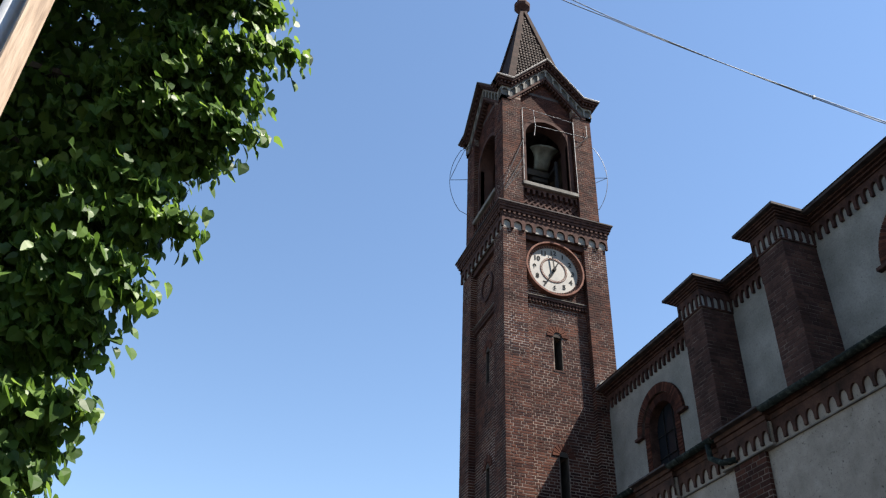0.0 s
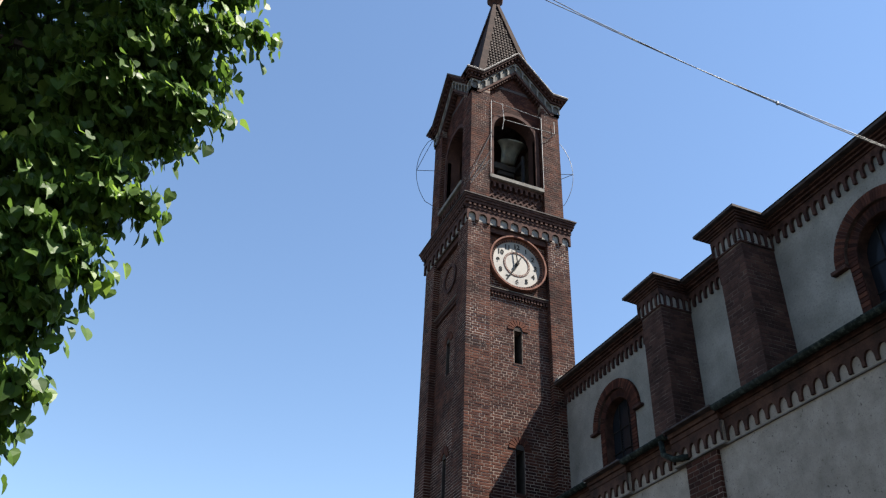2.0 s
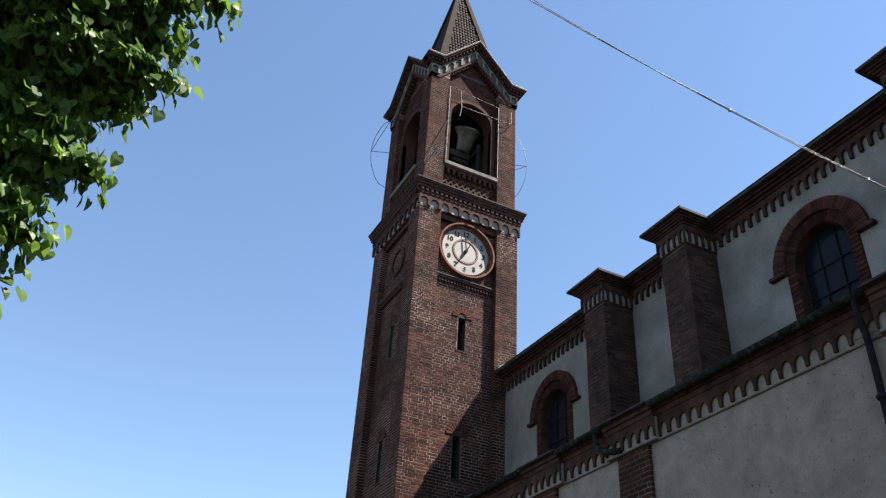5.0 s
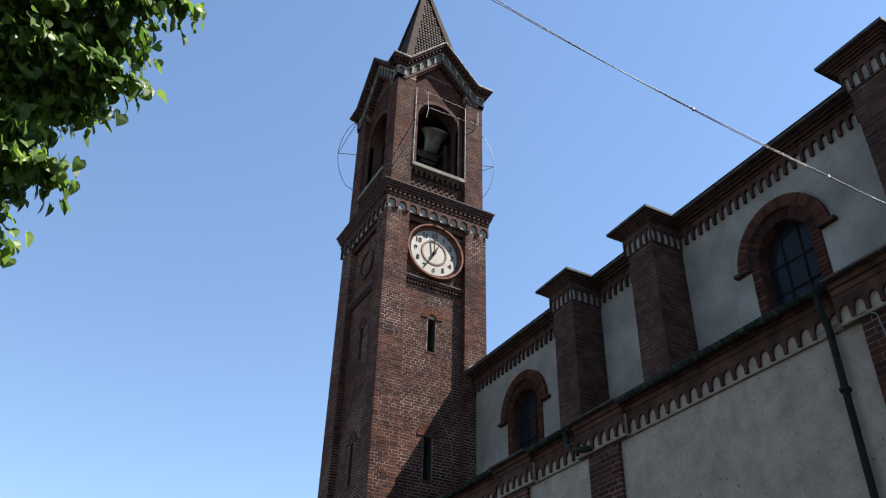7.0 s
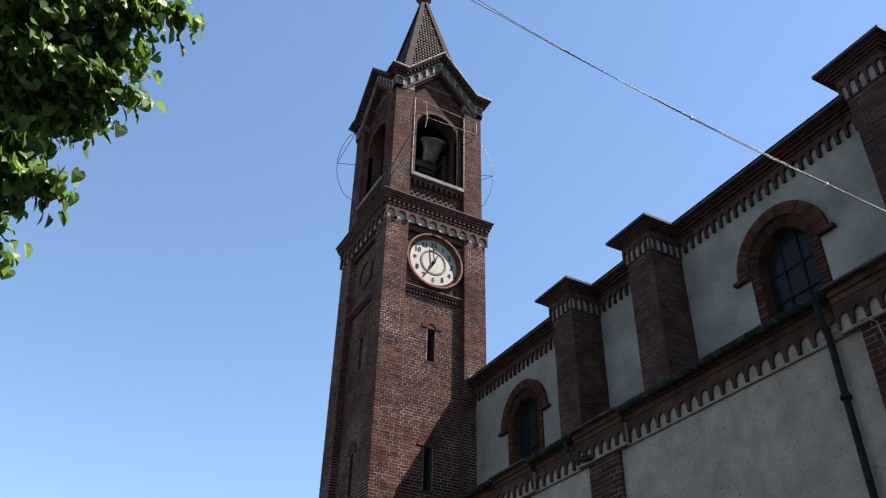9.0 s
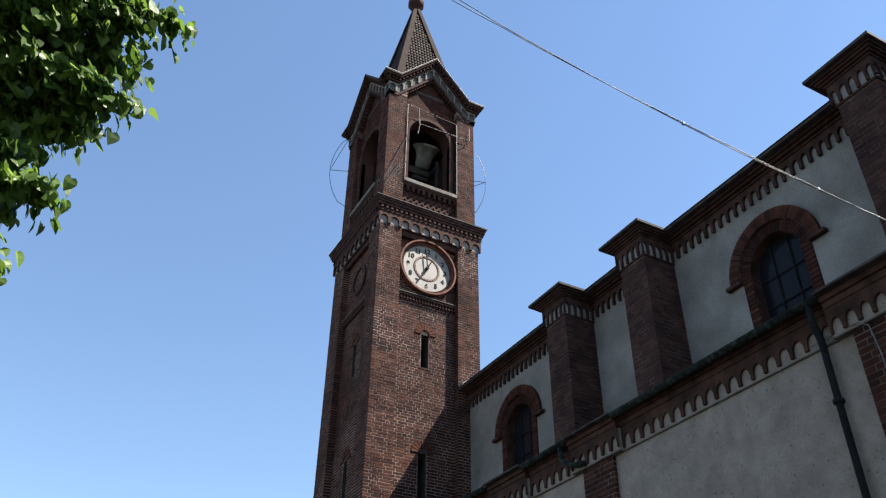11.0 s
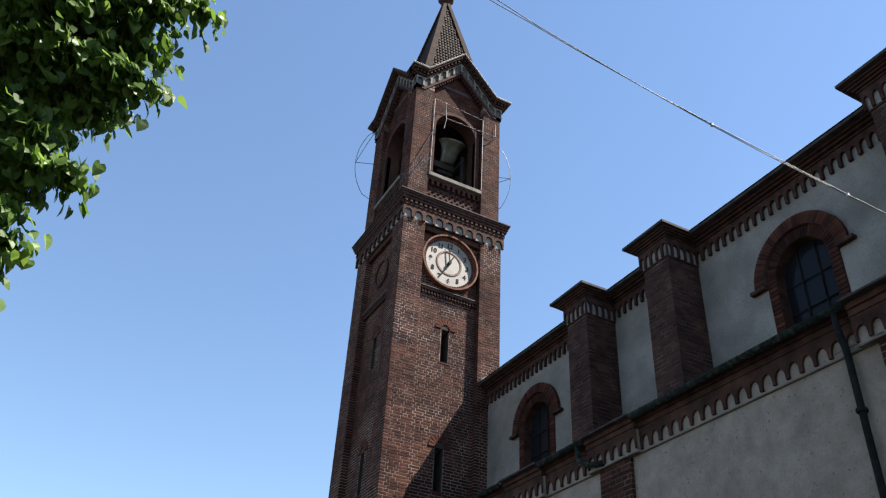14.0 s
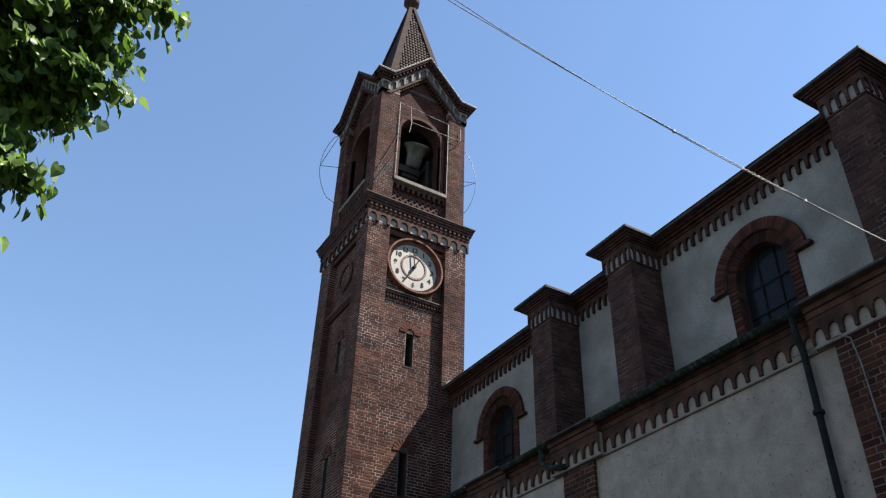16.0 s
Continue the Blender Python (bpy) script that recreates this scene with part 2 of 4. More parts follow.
def arcade(bm, u0, u1, z0, z1, n, d0, d1, pier=0.35, point=0.0, slope=None, m=None, head=0.32):
    """A band of n small blind arches hanging between u0 and u1: the plate that is left between and above the openings.
    slope: a function that lifts the band at u."""
    w = (u1 - u0) / n
    lift = slope or (lambda u: 0.0)
    verts = []
    for i in range(n):
        c = u0 + (i + 0.5) * w
        r = w * (1 - pier) / 2 * (1 + 0.14 * noise.noise(Vector((c * 9.0, z0 * 3.1, d1))))
        zs = z1 + 0.05 * (z1 - z0) * noise.noise(Vector((c * 7.0, z0, 5.0))) - (z1 - z0) * head - r * (1 + point)
        a = arc(c, zs, r, 180, 0, 8, r * (1 + point))
        inner = [(c - r, z0)] + a + [(c + r, z0)]
        outer = [(u0 + i * w, z0)] + [(u0 + i * w + w * k / 8, z1) for k in range(9)] + [(u0 + (i + 1) * w, z0)]
        front = [[bm.verts.new((u, d, v + lift(u))) for u, v in p] for p in (inner, outer) for d in (d0, d1)]
        i0, i1, o0, o1 = front
        for k in range(len(inner) - 1):
            bm.faces.new((i0[k], i0[k + 1], o0[k + 1], o0[k]))
            bm.faces.new((i0[k + 1], i0[k], i1[k], i1[k + 1]))
        for e in (0, -1):
            bm.faces.new((i0[e], o0[e], o1[e], i1[e]))
        verts += [v for q in front for v in q]
    if m is not None:
        bmesh.ops.transform(bm, matrix=m, verts=verts)
    bmesh.ops.remove_doubles(bm, verts=bm.verts, dist=0.0005)
    return bm


def brick_mesh(length, height, depth, c=0.004):
    """One brick, its back at y = 0 and its face at y = -depth, corner at the origin; the face has worn edges."""
    me = bpy.data.meshes.new("brick")
    v = [(0, 0, 0), (length, 0, 0), (length, 0, height), (0, 0, height),
         (0, -depth + c, 0), (length, -depth + c, 0), (length, -depth + c, height), (0, -depth + c, height),
         (c, -depth, c), (length - c, -depth, c), (length - c, -depth, height - c), (c, -depth, height - c)]
    f = [(0, 1, 5, 4), (1, 2, 6, 5), (2, 3, 7, 6), (3, 0, 4, 7), (4, 5, 9, 8), (5, 6, 10, 9), (6, 7, 11, 10), (7, 4, 8, 11), (8, 9, 10, 11)]
    me.from_pydata(v, [], f)
    return me


COURSE, STRETCH, JOINT = 0.084, 0.292, 0.014


def courses(u0, u1, z0, z1, rng, holes=(), k=1.0, JOINT=0.011):
    """Bricks of a wall in alternating bond: (u, z, length, height) for each. k: the brick's size to the large ones of the aisle."""
    COURSE, STRETCH = 0.084 * k, 0.292 * k
    out = []
    row = 0
    z = z0
    while z + COURSE * 0.6 < z1:
        u = u0
        head = row % 2 == 0
        first = True
        while u < u1 - 0.03:
            ln = (STRETCH + JOINT) / 2 if head else STRETCH + JOINT
            if first and not head:
                ln *= 0.75
            if rng.random() < 0.12:
                ln *= rng.uniform(0.8, 1.15)
            first = False
            ln = min(ln, u1 - u)
            if u1 - u - ln < 0.06:
                ln = u1 - u
            zc = z + COURSE / 2
            spans = [(u, u + ln - (JOINT if u + ln < u1 - 0.001 else 0.0))]
            for a, b, c, d in holes:
                if c < zc < d:
                    spans = [q for x0, x1 in spans for q in ((x0, min(x1, a)), (max(x0, b), x1)) if q[1] - q[0] > 0.02]
            out += [(x0, z, x1 - x0, COURSE - JOINT) for x0, x1 in spans]
            u += ln
            if rng.random() < 0.55:
                head = not head
        row += 1
        z += COURSE
    return out


def brickwork(name, walls, mat, parent, depth=0.005):
    """Many bricks joined in one part. walls: (matrix, bricks); in each wall u is x, out is -y, up is z."""
    V, F = [], []
    rng = random.Random(7)
    for m, bricks in walls:
        for u, z, ln, h in bricks:
            d = depth * rng.uniform(0.55, 1.25)
            h -= rng.uniform(-0.002, 0.003)
            c = 0.003
            b = len(V)
            for p in ((u, 0, z), (u + ln, 0, z), (u + ln, 0, z + h), (u, 0, z + h),
                      (u + c, -d, z + c), (u + ln - c, -d, z + c), (u + ln - c, -d, z + h - c), (u + c, -d, z + h - c)):
                V.append(m @ Vector(p))
            F += [tuple(b + i for i in q) for q in ((0, 1, 5, 4), (1, 2, 6, 5), (2, 3, 7, 6), (3, 0, 4, 7), (4, 5, 6, 7))]
    me = bpy.data.meshes.new(name)
    me.from_pydata(V, [], F)
    me.materials.append(mat)
    return part(name, me, mat, parent, kind="stuff")


def single_bricks(m, bricks, parent, depth=0.006):
    """The same bricks as objects of their own; alike lengths share a mesh."""
    made = {}
    rng = random.Random(11)
    for u, z, ln, h in bricks:
        key = round(ln, 2)
        if key not in made:
            made[key] = brick_mesh(key, h, depth)
            made[key].materials.append(M_BRICK_OB)
        part("brick", made[key], None, parent, m=m @ Matrix.Translation((u, rng.uniform(-0.001, 0.002), z)))


def blocks(name, mat, parent, m, spots, size):
    """Alike small blocks, each an object of its own on one mesh; spots are the middles of their backs' lower edges."""
    w, d, h = size
    bm = bmesh.new()
    box(bm, -w / 2, w / 2, -d, 0, 0, h)
    first = part(name, bm, mat, parent, m=m @ Matrix.Translation(spots[0]))
    for q in spots[1:]:
        part(name, first.data, None, parent, m=m @ Matrix.Translation(q))


# ---- ground ----
bm = bmesh.new()
box(bm, -400, 400, -400, 400, -0.3, 0.0)
part("ground", bm, M_GROUND, None, "grey gravelly asphalt of the church square", kind="structure")["category"] = "ground"

# ---- bell tower ----
TX, TY = 7.417, 15.64
HS = 1.3275           # half the shaft
PIL = 0.757           # inner edge of the corner pilasters
REC = 0.15            # depth of the panels between them
Z_BAND, Z_CORN = 13.34, 14.06
Z_EAVE, Z_APEX = 18.29, 19.43
tower = thing("bell_tower", "tall square dark-red brick bell tower beside the church", "bell tower", (TX, TY, 0))
FACES = [Matrix.Rotation(radians(a), 4, "Z") for a in (0, -90, 180, 90)]   # front, left, back, right; out is -y before turning
SLITS = [(9.94, 10.75), (7.1, 8.0), (4.3, 5.2)]
SL = 0.10

# shaft: hollow walls with slits, corner pilasters
for k, m in enumerate(FACES):
    bm = bmesh.new()
    yo, yi = -(HS - REC), -(HS - REC - 0.35)
    box(bm, -PIL - 0.02, -SL, yo, yi, 0, Z_CORN, m=m)
    box(bm, SL, PIL + 0.02, yo, yi, 0, Z_CORN, m=m)
    edges = [0.0] + [z for s in reversed(SLITS) for z in s] + [Z_CORN]
    for a, b in zip(edges[::2], edges[1::2]):
        box(bm, -SL, SL, yo, yi, a, b, m=m)
    part("shaft_wall", bm, M_MORTAR, tower)
    bm = bmesh.new()
    box(bm, -HS, -PIL, -HS, -PIL, 0, Z_CORN - 0.05, m=m)
    part("corner_pilaster", bm, M_MORTAR, tower)
    # slit surrounds
    for a, b in SLITS:
        hub = m @ Matrix.Translation((0, 0, b + 0.02))
        bm = bmesh.new()
        ring_plate(bm, 0, 0, SL + 0.003, SL + 0.155, yo - 0.022, yo + 0.05, 82, 98, 1)
        voussoir = bm
        first = None
        for i in range(9):
            turn = hub @ Matrix.Rotation(radians(-84 + 21 * i), 4, "Y")
            first = first or part("slit_voussoir", voussoir, M_BRICK_OB, tower, m=turn)
            if i:
                part("slit_voussoir", first.data, None, tower, m=turn)
        # dark head plate and linings stand in for the shade inside the slit
        bm = bmesh.new()
        prism(bm, arc(0, b - 0.001, SL + 0.006, 180, 0, 8), yo - 0.004, yo + 0.05, m)
        part("slit_head_shade", bm, M_DARK, tower)
        for sg in (-1, 1):
            bm = bmesh.new()
            x0, x1 = sorted((sg * (SL - 0.01), sg * SL))
            box(bm, x0, x1, yo + 0.002, yo + 0.34, a, b, m=m)
            part("slit_reveal", bm, M_DARK, tower)
        bm = bmesh.new()
        box(bm, -SL - 0.03, SL + 0.03, yo - 0.015, yo + 0.05, a - 0.035, a, m=m)
        part("slit_sill", bm, M_BRICK_PLAIN, tower)
    # ledge and corbels under the clock panel
    bm = bmesh.new()
    box(bm, -PIL, PIL, -HS + 0.05, yo, 11.68, 11.70, m=m)
    part("panel_ledge", bm, M_LEDGE, tower)
    blocks("ledge_corbel", M_BRICK_PLAIN, tower, m, [(-PIL + 0.03 + i * (2 * PIL - 0.06) / 19, yo, 11.54) for i in range(20)], (0.04, 0.06, 0.08))
    bm = bmesh.new()
    box(bm, -PIL, PIL, -HS + 0.07, yo, 11.62, 11.68, m=m)
    part("ledge_bed", bm, M_BRICK_PLAIN, tower)
    bm = bmesh.new()
    box(bm, -PIL, PIL, -HS + 0.06, yo, 13.2, 13.36, m=m)
    part("panel_head", bm, M_BRICK_PLAIN, tower)

# main cornice
def cornice_face(m, first):
    e = 0.0 if first else 0.06
    bm = bmesh.new()
    box(bm, -HS + 0.01, HS - 0.01, -HS - 0.004, -HS + 0.03, Z_BAND + 0.02, 13.72, m=m)
    part("arch_infill", bm, M_PATCH, tower, "pale plaster infill")
    bm = bmesh.new()
    arcade(bm, -HS - 0.05, HS + 0.05, Z_BAND, 13.66, 10, -HS - 0.055, -HS, 0.3, 0.0, m=m)
    part("blind_arcade", bm, M_BRICK_PLAIN, tower)
    bm = bmesh.new()
    box(bm, -HS - 0.07 + e, HS + 0.07 - e, -HS - 0.07, -HS + 0.1, 13.66, 13.73, 0.004, m=m)
    part("dentil_bed", bm, M_BRICK_PLAIN, tower)
    blocks("dentil", M_BRICK_PLAIN, tower, m, [(-HS - 0.06 + (i + 0.5) * (2 * HS + 0.12) / 22, -HS, 13.73) for i in range(22)], (0.06, 0.10, 0.07))


for k, m in enumerate(FACES):
    cornice_face(m, k % 2 == 0)
for half, z0, z1, mat in ((HS + 0.055, 13.729, 13.80, M_BRICK_PLAIN), (HS + 0.11, 13.80, 13.87, M_BRICK_PLAIN), (HS + 0.135, 13.87, 13.94, M_BRICK_PLAIN), (HS + 0.155, 13.94, 14.0, M_BRICK_PLAIN)):
    bm = bmesh.new()
    box(bm, -half, half, -half, half, z0, z1, 0.006)
    part("cornice_course", bm, mat, tower)
bm = bmesh.new()
q = [(HS + 0.18, 14.0), (HS + 0.18, 14.03), (1.26, 14.16)]
rings = [[bm.verts.new((sx * h, sy * h, z)) for sx, sy in ((-1, -1), (1, -1), (1, 1), (-1, 1))] for h, z in q]
for a, b in zip(rings, rings[1:]):
    for j in range(4):
        bm.faces.new((a[j], a[(j + 1) % 4], b[(j + 1) % 4], b[j]))
bm.faces.new(rings[0][::-1])
bm.faces.new(rings[-1])
part("cornice_weathering", bm, M_SLATE, tower)

# belfry
HB = 1.28
OP, SPR = 0.60, 16.65      # opening half width and springing
for k, m in enumerate(FACES):
    bm = bmesh.new()
    box(bm, -HB, -PIL, -HB, -PIL, 14.1, Z_EAVE - 0.3, m=m)
    part("belfry_pier", bm, M_MORTAR, tower)
    # wall with an arched opening: parapet, jambs, spandrel up to the gable
    bm = bmesh.new()
    yo, yi = -HB + 0.14, -HB + 0.5
    box(bm, -PIL - 0.01, PIL + 0.01, yo + 0.004, yi, 14.1, 14.86, m=m)
    arch = arc(0, SPR, OP, 180, 0, 20)
    left = [(-PIL - 0.01, 14.86), (-OP, 14.86)] + arch[:11] + [(0, 19.0), (-PIL - 0.01, 18.25)]
    right = [(PIL + 0.01, 14.86), (OP, 14.86)] + arch[:9:-1] + [(0, 19.0), (PIL + 0.01, 18.25)]
    prism(bm, left, yo, yi, m)
    prism(bm, right, yo, yi, m)
    part("belfry_wall", bm, M_BRICK_SOOT_SHADE, tower)
    bm = bmesh.new()
    ring_plate(bm, 0, SPR, OP + 0.0, OP + 0.10, yo - 0.05, yo + 0.1, 0, 180, 24, leg=SPR - 14.97, m=m)
    part("belfry_arch", bm, M_BRICK_PLAIN, tower)
    bm = bmesh.new()
    box(bm, -PIL - 0.0, PIL + 0.0, -HB - 0.03, yi, 14.86, 14.97, 0.008, m=m)
    part("belfry_sill", bm, M_SILL, tower, "pale stone sill")
    bm = bmesh.new()
    arcade(bm, -PIL + 0.02, PIL - 0.02, 14.66, 14.86, 10, -HB + 0.05, -HB + 0.14, 0.45, 0.1, m=m)
    part("parapet_arcade", bm, M_BRICK_PLAIN, tower)
    bm = bmesh.new()
    for i in range(9):   # crossing diagonals of brick
        u = -PIL + 0.12 + i * 0.158
        for sg in (-1, 1):
            slant = m @ Matrix.Translation((u, -HB + 0.135, 14.44)) @ Matrix.Rotation(radians(45 * sg), 4, "Y")
            box(bm, -0.02, 0.02, -0.022 - 0.004 * sg, 0.01, -0.26, 0.26, m=slant)
    part("parapet_brickwork", bm, M_BRICK_PLAIN, tower, kind="stuff")

# gables with raking cornices
def rake(u):
    a = abs(u)
    return 0.0 if a >= 1.04 else (1.04 - a) / 1.04 * (Z_APEX - Z_EAVE)


def band(bm, half, top, bottom, d0, d1, m):
    us = [-half, -1.04, 0, 1.04, half]
    poly = [(u, Z_EAVE + rake(u) + top) for u in us] + [(u, Z_EAVE + rake(u) + bottom) for u in reversed(us)]
    prism(bm, poly, d0, d1, m)


for k, m in enumerate(FACES):
    s = 0.0 if k % 2 == 0 else 1.0
    # the thin pale top band stands in for the slab's sunlit edge
    for nm, top, bot, out, mat in (("eave_flashing", 0.004, -0.008, 0.235, M_POLE), ("eave_slab", -0.008, -0.05, 0.23, M_SLATE), ("rake_course", -0.05, -0.11, 0.19, M_BRICK_PLAIN), ("rake_course", -0.19, -0.24, 0.10, M_BRICK_PLAIN)):
        bm = bmesh.new()
        half = HB + out - s * (out - 0.0)
        band(bm, max(half, 1.05), top, bot, -HB - out, -HB + 0.1, m)
        part(nm, bm, mat, tower)
    us = [-HB - 0.12 + (i + 0.5) * (2 * HB + 0.24) / 28 for i in range(28)]
    blocks("rake_dentil", M_BRICK_PLAIN, tower, m, [(u, -HB, Z_EAVE + rake(u) - 0.19) for u in us], (0.05, 0.15, 0.09))
    bm = bmesh.new()
    band(bm, HB - 0.001, -0.10, -0.60, -HB - 0.002, -HB + 0.12, m)
    part("gable_infill", bm, M_GABLE, tower, "dull grey plaster infill")
    bm = bmesh.new()
    arcade(bm, -HB - 0.04, HB + 0.04, Z_EAVE - 0.54, Z_EAVE - 0.24, 12, -HB - 0.05, -HB, 0.22, 0.0, slope=rake, m=m, head=0.14)
    part("gable_arcade", bm, M_STONE, tower, "pale stone blind arcade")
    bm = bmesh.new()
    band(bm, HB + 0.03, -0.55, -0.64, -HB - 0.03, -HB + 0.14, m)
    part("gable_moulding", bm, M_BRICK_PLAIN, tower)
    us = [-PIL + 0.03 + i * (2 * PIL - 0.06) / 21 for i in range(22)]
    blocks("moulding_dentil", M_BRICK_PLAIN, tower, m, [(u, -HB + 0.14, Z_EAVE + rake(u) - 0.72) for u in us], (0.038, 0.13, 0.085))
    # roof behind the gable
    bm = bmesh.new()
    prism(bm, [(-1.04, Z_EAVE - 0.02), (0, Z_APEX - 0.02), (1.04, Z_EAVE - 0.02)], -HB + 0.3, -0.1, m)
    part("gable_roof", bm, M_TILE, tower)
bm = bmesh.new()
box(bm, -HB + 0.13, HB - 0.13, -HB + 0.13, HB - 0.13, Z_EAVE - 0.1, Z_EAVE - 0.004)
part("eave_deck", bm, M_SLATE, tower)
bm = bmesh.new()
box(bm, -PIL, PIL, -PIL, PIL, 14.0, 14.12)
part("belfry_floor", bm, M_DARK, tower)
# dark sheets added in the back and right openings to keep light out
for m in (FACES[2], FACES[3]):
    bm = bmesh.new()
    box(bm, -OP, OP, -HB + 0.3, -HB + 0.34, 14.97, 17.3, m=m)
    part("belfry_light_block", bm, M_DARK, tower, "dark sheet added across the opening to dim the belfry")

# spire
ZS0, ZS1, HW0, HW1 = Z_EAVE, 23.2, 1.05, 0.06
bm = bmesh.new()
rings = [[bm.verts.new((sx * h, sy * h, z)) for sx, sy in ((-1, -1), (1, -1), (1, 1), (-1, 1))] for h, z in ((HW0 - 0.03, ZS0), (HW1 - 0.02, ZS1))]
for j in range(4):
    bm.faces.new((rings[0][j], rings[0][(j + 1) % 4], rings[1][(j + 1) % 4], rings[1][j]))
bm.faces.new(rings[0][::-1])
bm.faces.new(rings[1])
part("spire_body", bm, M_SPIRE, tower)
for k, m in enumerate(FACES):
    bm = bmesh.new()
    a, b = Vector((-HW0, -HW0, ZS0)), Vector((-HW1, -HW1, ZS1))
    for p0, p1, w0, w1 in ((a, b, 0.20, 0.075),):
        vs = []
        for p, w in ((p0, w0), (p1, w1)):
            vs.append([bm.verts.new(p + Vector(o)) for o in ((-0.03, -0.03, 0), (w, -0.03, 0), (w, 0.06, 0), (0.06, 0.06, 0), (0.06, w, 0), (-0.03, w, 0))])
        for j in range(6):
            bm.faces.new((vs[0][j], vs[0][(j + 1) % 6], vs[1][(j + 1) % 6], vs[1][j]))
        bm.faces.new(vs[1])
    bmesh.ops.transform(bm, matrix=m, verts=bm.verts)
    part("spire_rib", bm, M_SPIRE, tower, "brick edge rib")
    # rows of half-round tiles between the ribs
    V, F = [], []
    rows = 30
    tilt = (HW0 - HW1) / (ZS1 - ZS0)
    for r in range(rows):
        z = ZS0 + (r + 0.5) * (ZS1 - ZS0 - 0.5) / rows
        h = HW0 - tilt * (z - ZS0)
        cnt = int((h - 0.17) / 0.094)
        for i in range(-cnt, cnt + 1):
            u, w, hh, y = i * 0.094, 0.034, (ZS1 - ZS0) / rows * 0.86, -h
            b = len(V)
            for dz, dy in ((0.0, -0.045), (hh, -0.012)):
                for k2 in range(5):
                    t = math.pi * k2 / 4
                    V.append(m @ Vector((u - w * math.cos(t), y + 0.028 + dy * math.sin(t) + tilt * dz, z + dz)))
            F += [(b + k2, b + k2 + 1, b + k2 + 6, b + k2 + 5) for k2 in range(4)] + [(b, b + 4, b + 3, b + 2, b + 1)]
    if k == 1:   # the left face has no tiles, only plain brick
        continue
    me = bpy.data.meshes.new("spire_tiles")
    me.from_pydata(V, [], F)
    me.materials.append(M_TILE)
    part("spire_tiles", me, None, tower, kind="stuff")
bm = bmesh.new()
lathe(bm, [(0.07, 23.05), (0.10, 23.15), (0.25, 23.32), (0.27, 23.42), (0.24, 23.52), (0.11, 23.66), (0.10, 23.74)], 8)
part("finial_collar", bm, M_BRICK_PLAIN, tower)
bm = bmesh.new()
lathe(bm, [(0.10, 23.74), (0.155, 23.79), (0.155, 23.83), (0.11, 23.86), (0.165, 23.92), (0.19, 24.03), (0.16, 24.15), (0.08, 24.22), (0.02, 24.24)], 16)
part("finial_ball", bm, M_SLATE, tower, smooth=True)
bm = bmesh.new()
tube(bm, [(-0.028, 0, 24.2), (-0.028, 0, 25.3)], 0.014, 6)
tube(bm, [(0.028, 0, 24.2), (0.028, 0, 25.3)], 0.014, 6)
for z in np.arange(24.3, 25.3, 0.14):
    box(bm, -0.03, 0.03, -0.008, 0.008, z, z + 0.02)
for zz in (-0.028, 0.028):
    tube(bm, [(-0.38, 0, 24.84 + zz), (0.38, 0, 24.84 + zz)], 0.014, 6)
for sx in (-1, 1):
    tube(bm, [(sx * 0.42 + 0.05 * math.cos(a), 0, 24.84 + 0.05 * math.sin(a)) for a in np.linspace(0, 2 * math.pi, 12, endpoint=False)], 0.012, 6, closed=True)
part("iron_cross", bm, M_IRON, tower, "openwork iron cross")

# ---- church: clerestory, aisle ----
church = thing("church", "tall grey-rendered church with dark brick buttresses and eaves", "church")
XW, XE, Z_NE = 8.46, 8.18, 9.58       # clerestory wall, eave edge, eave height
YF = 14.29                            # where the nave meets the tower
Y_NEAR = -7.0
TURN = Matrix.Rotation(radians(-90), 4, "Z")   # local x runs along -y of the world, out is -x


def nave(x):
    """Local wall frame: u along the nave towards the square's near end, out is -x of the world."""
    return Matrix.Translation((x, 0, 0)) @ TURN


# in the wall frame u = -y
WINS = [12.455, 6.06]
W_OUT, W_OPEN, W_SPR, W_SILL = 0.60, 0.435, 8.09, 6.3
bm = bmesh.new()
m = nave(XW)
cuts = sorted([-y for y in WINS])
u = -YF
for c in cuts:
    a = arc(c, W_SPR, W_OUT, 180, 0, 20)
    prism(bm, [(u, 0), (c - W_OUT, 0), (c - W_OUT, W_SPR)] + a[1:11] + [(c, 9.5), (u, 9.5)], 0, 0.6, m)
    prism(bm, [(c, 9.5)] + a[10:] + [(c + W_OUT, 0), (c + W_OUT + 0.05, 0), (c + W_OUT + 0.05, 9.5)], 0, 0.6, m)
    low = bmesh.new()
    box(low, c - W_OUT, c + W_OUT, 0.004, 0.6, 0, W_SILL, m=m)
    part("window_apron", low, M_PLASTER, church)
    u = c + W_OUT + 0.05
box(bm, u, -Y_NEAR, 0, 0.6, 0, 9.5, m=m)
bmesh.ops.remove_doubles(bm, verts=bm.verts, dist=0.0005)
part("clerestory_wall", bm, M_PLASTER, church, "grey rendered upper nave wall")


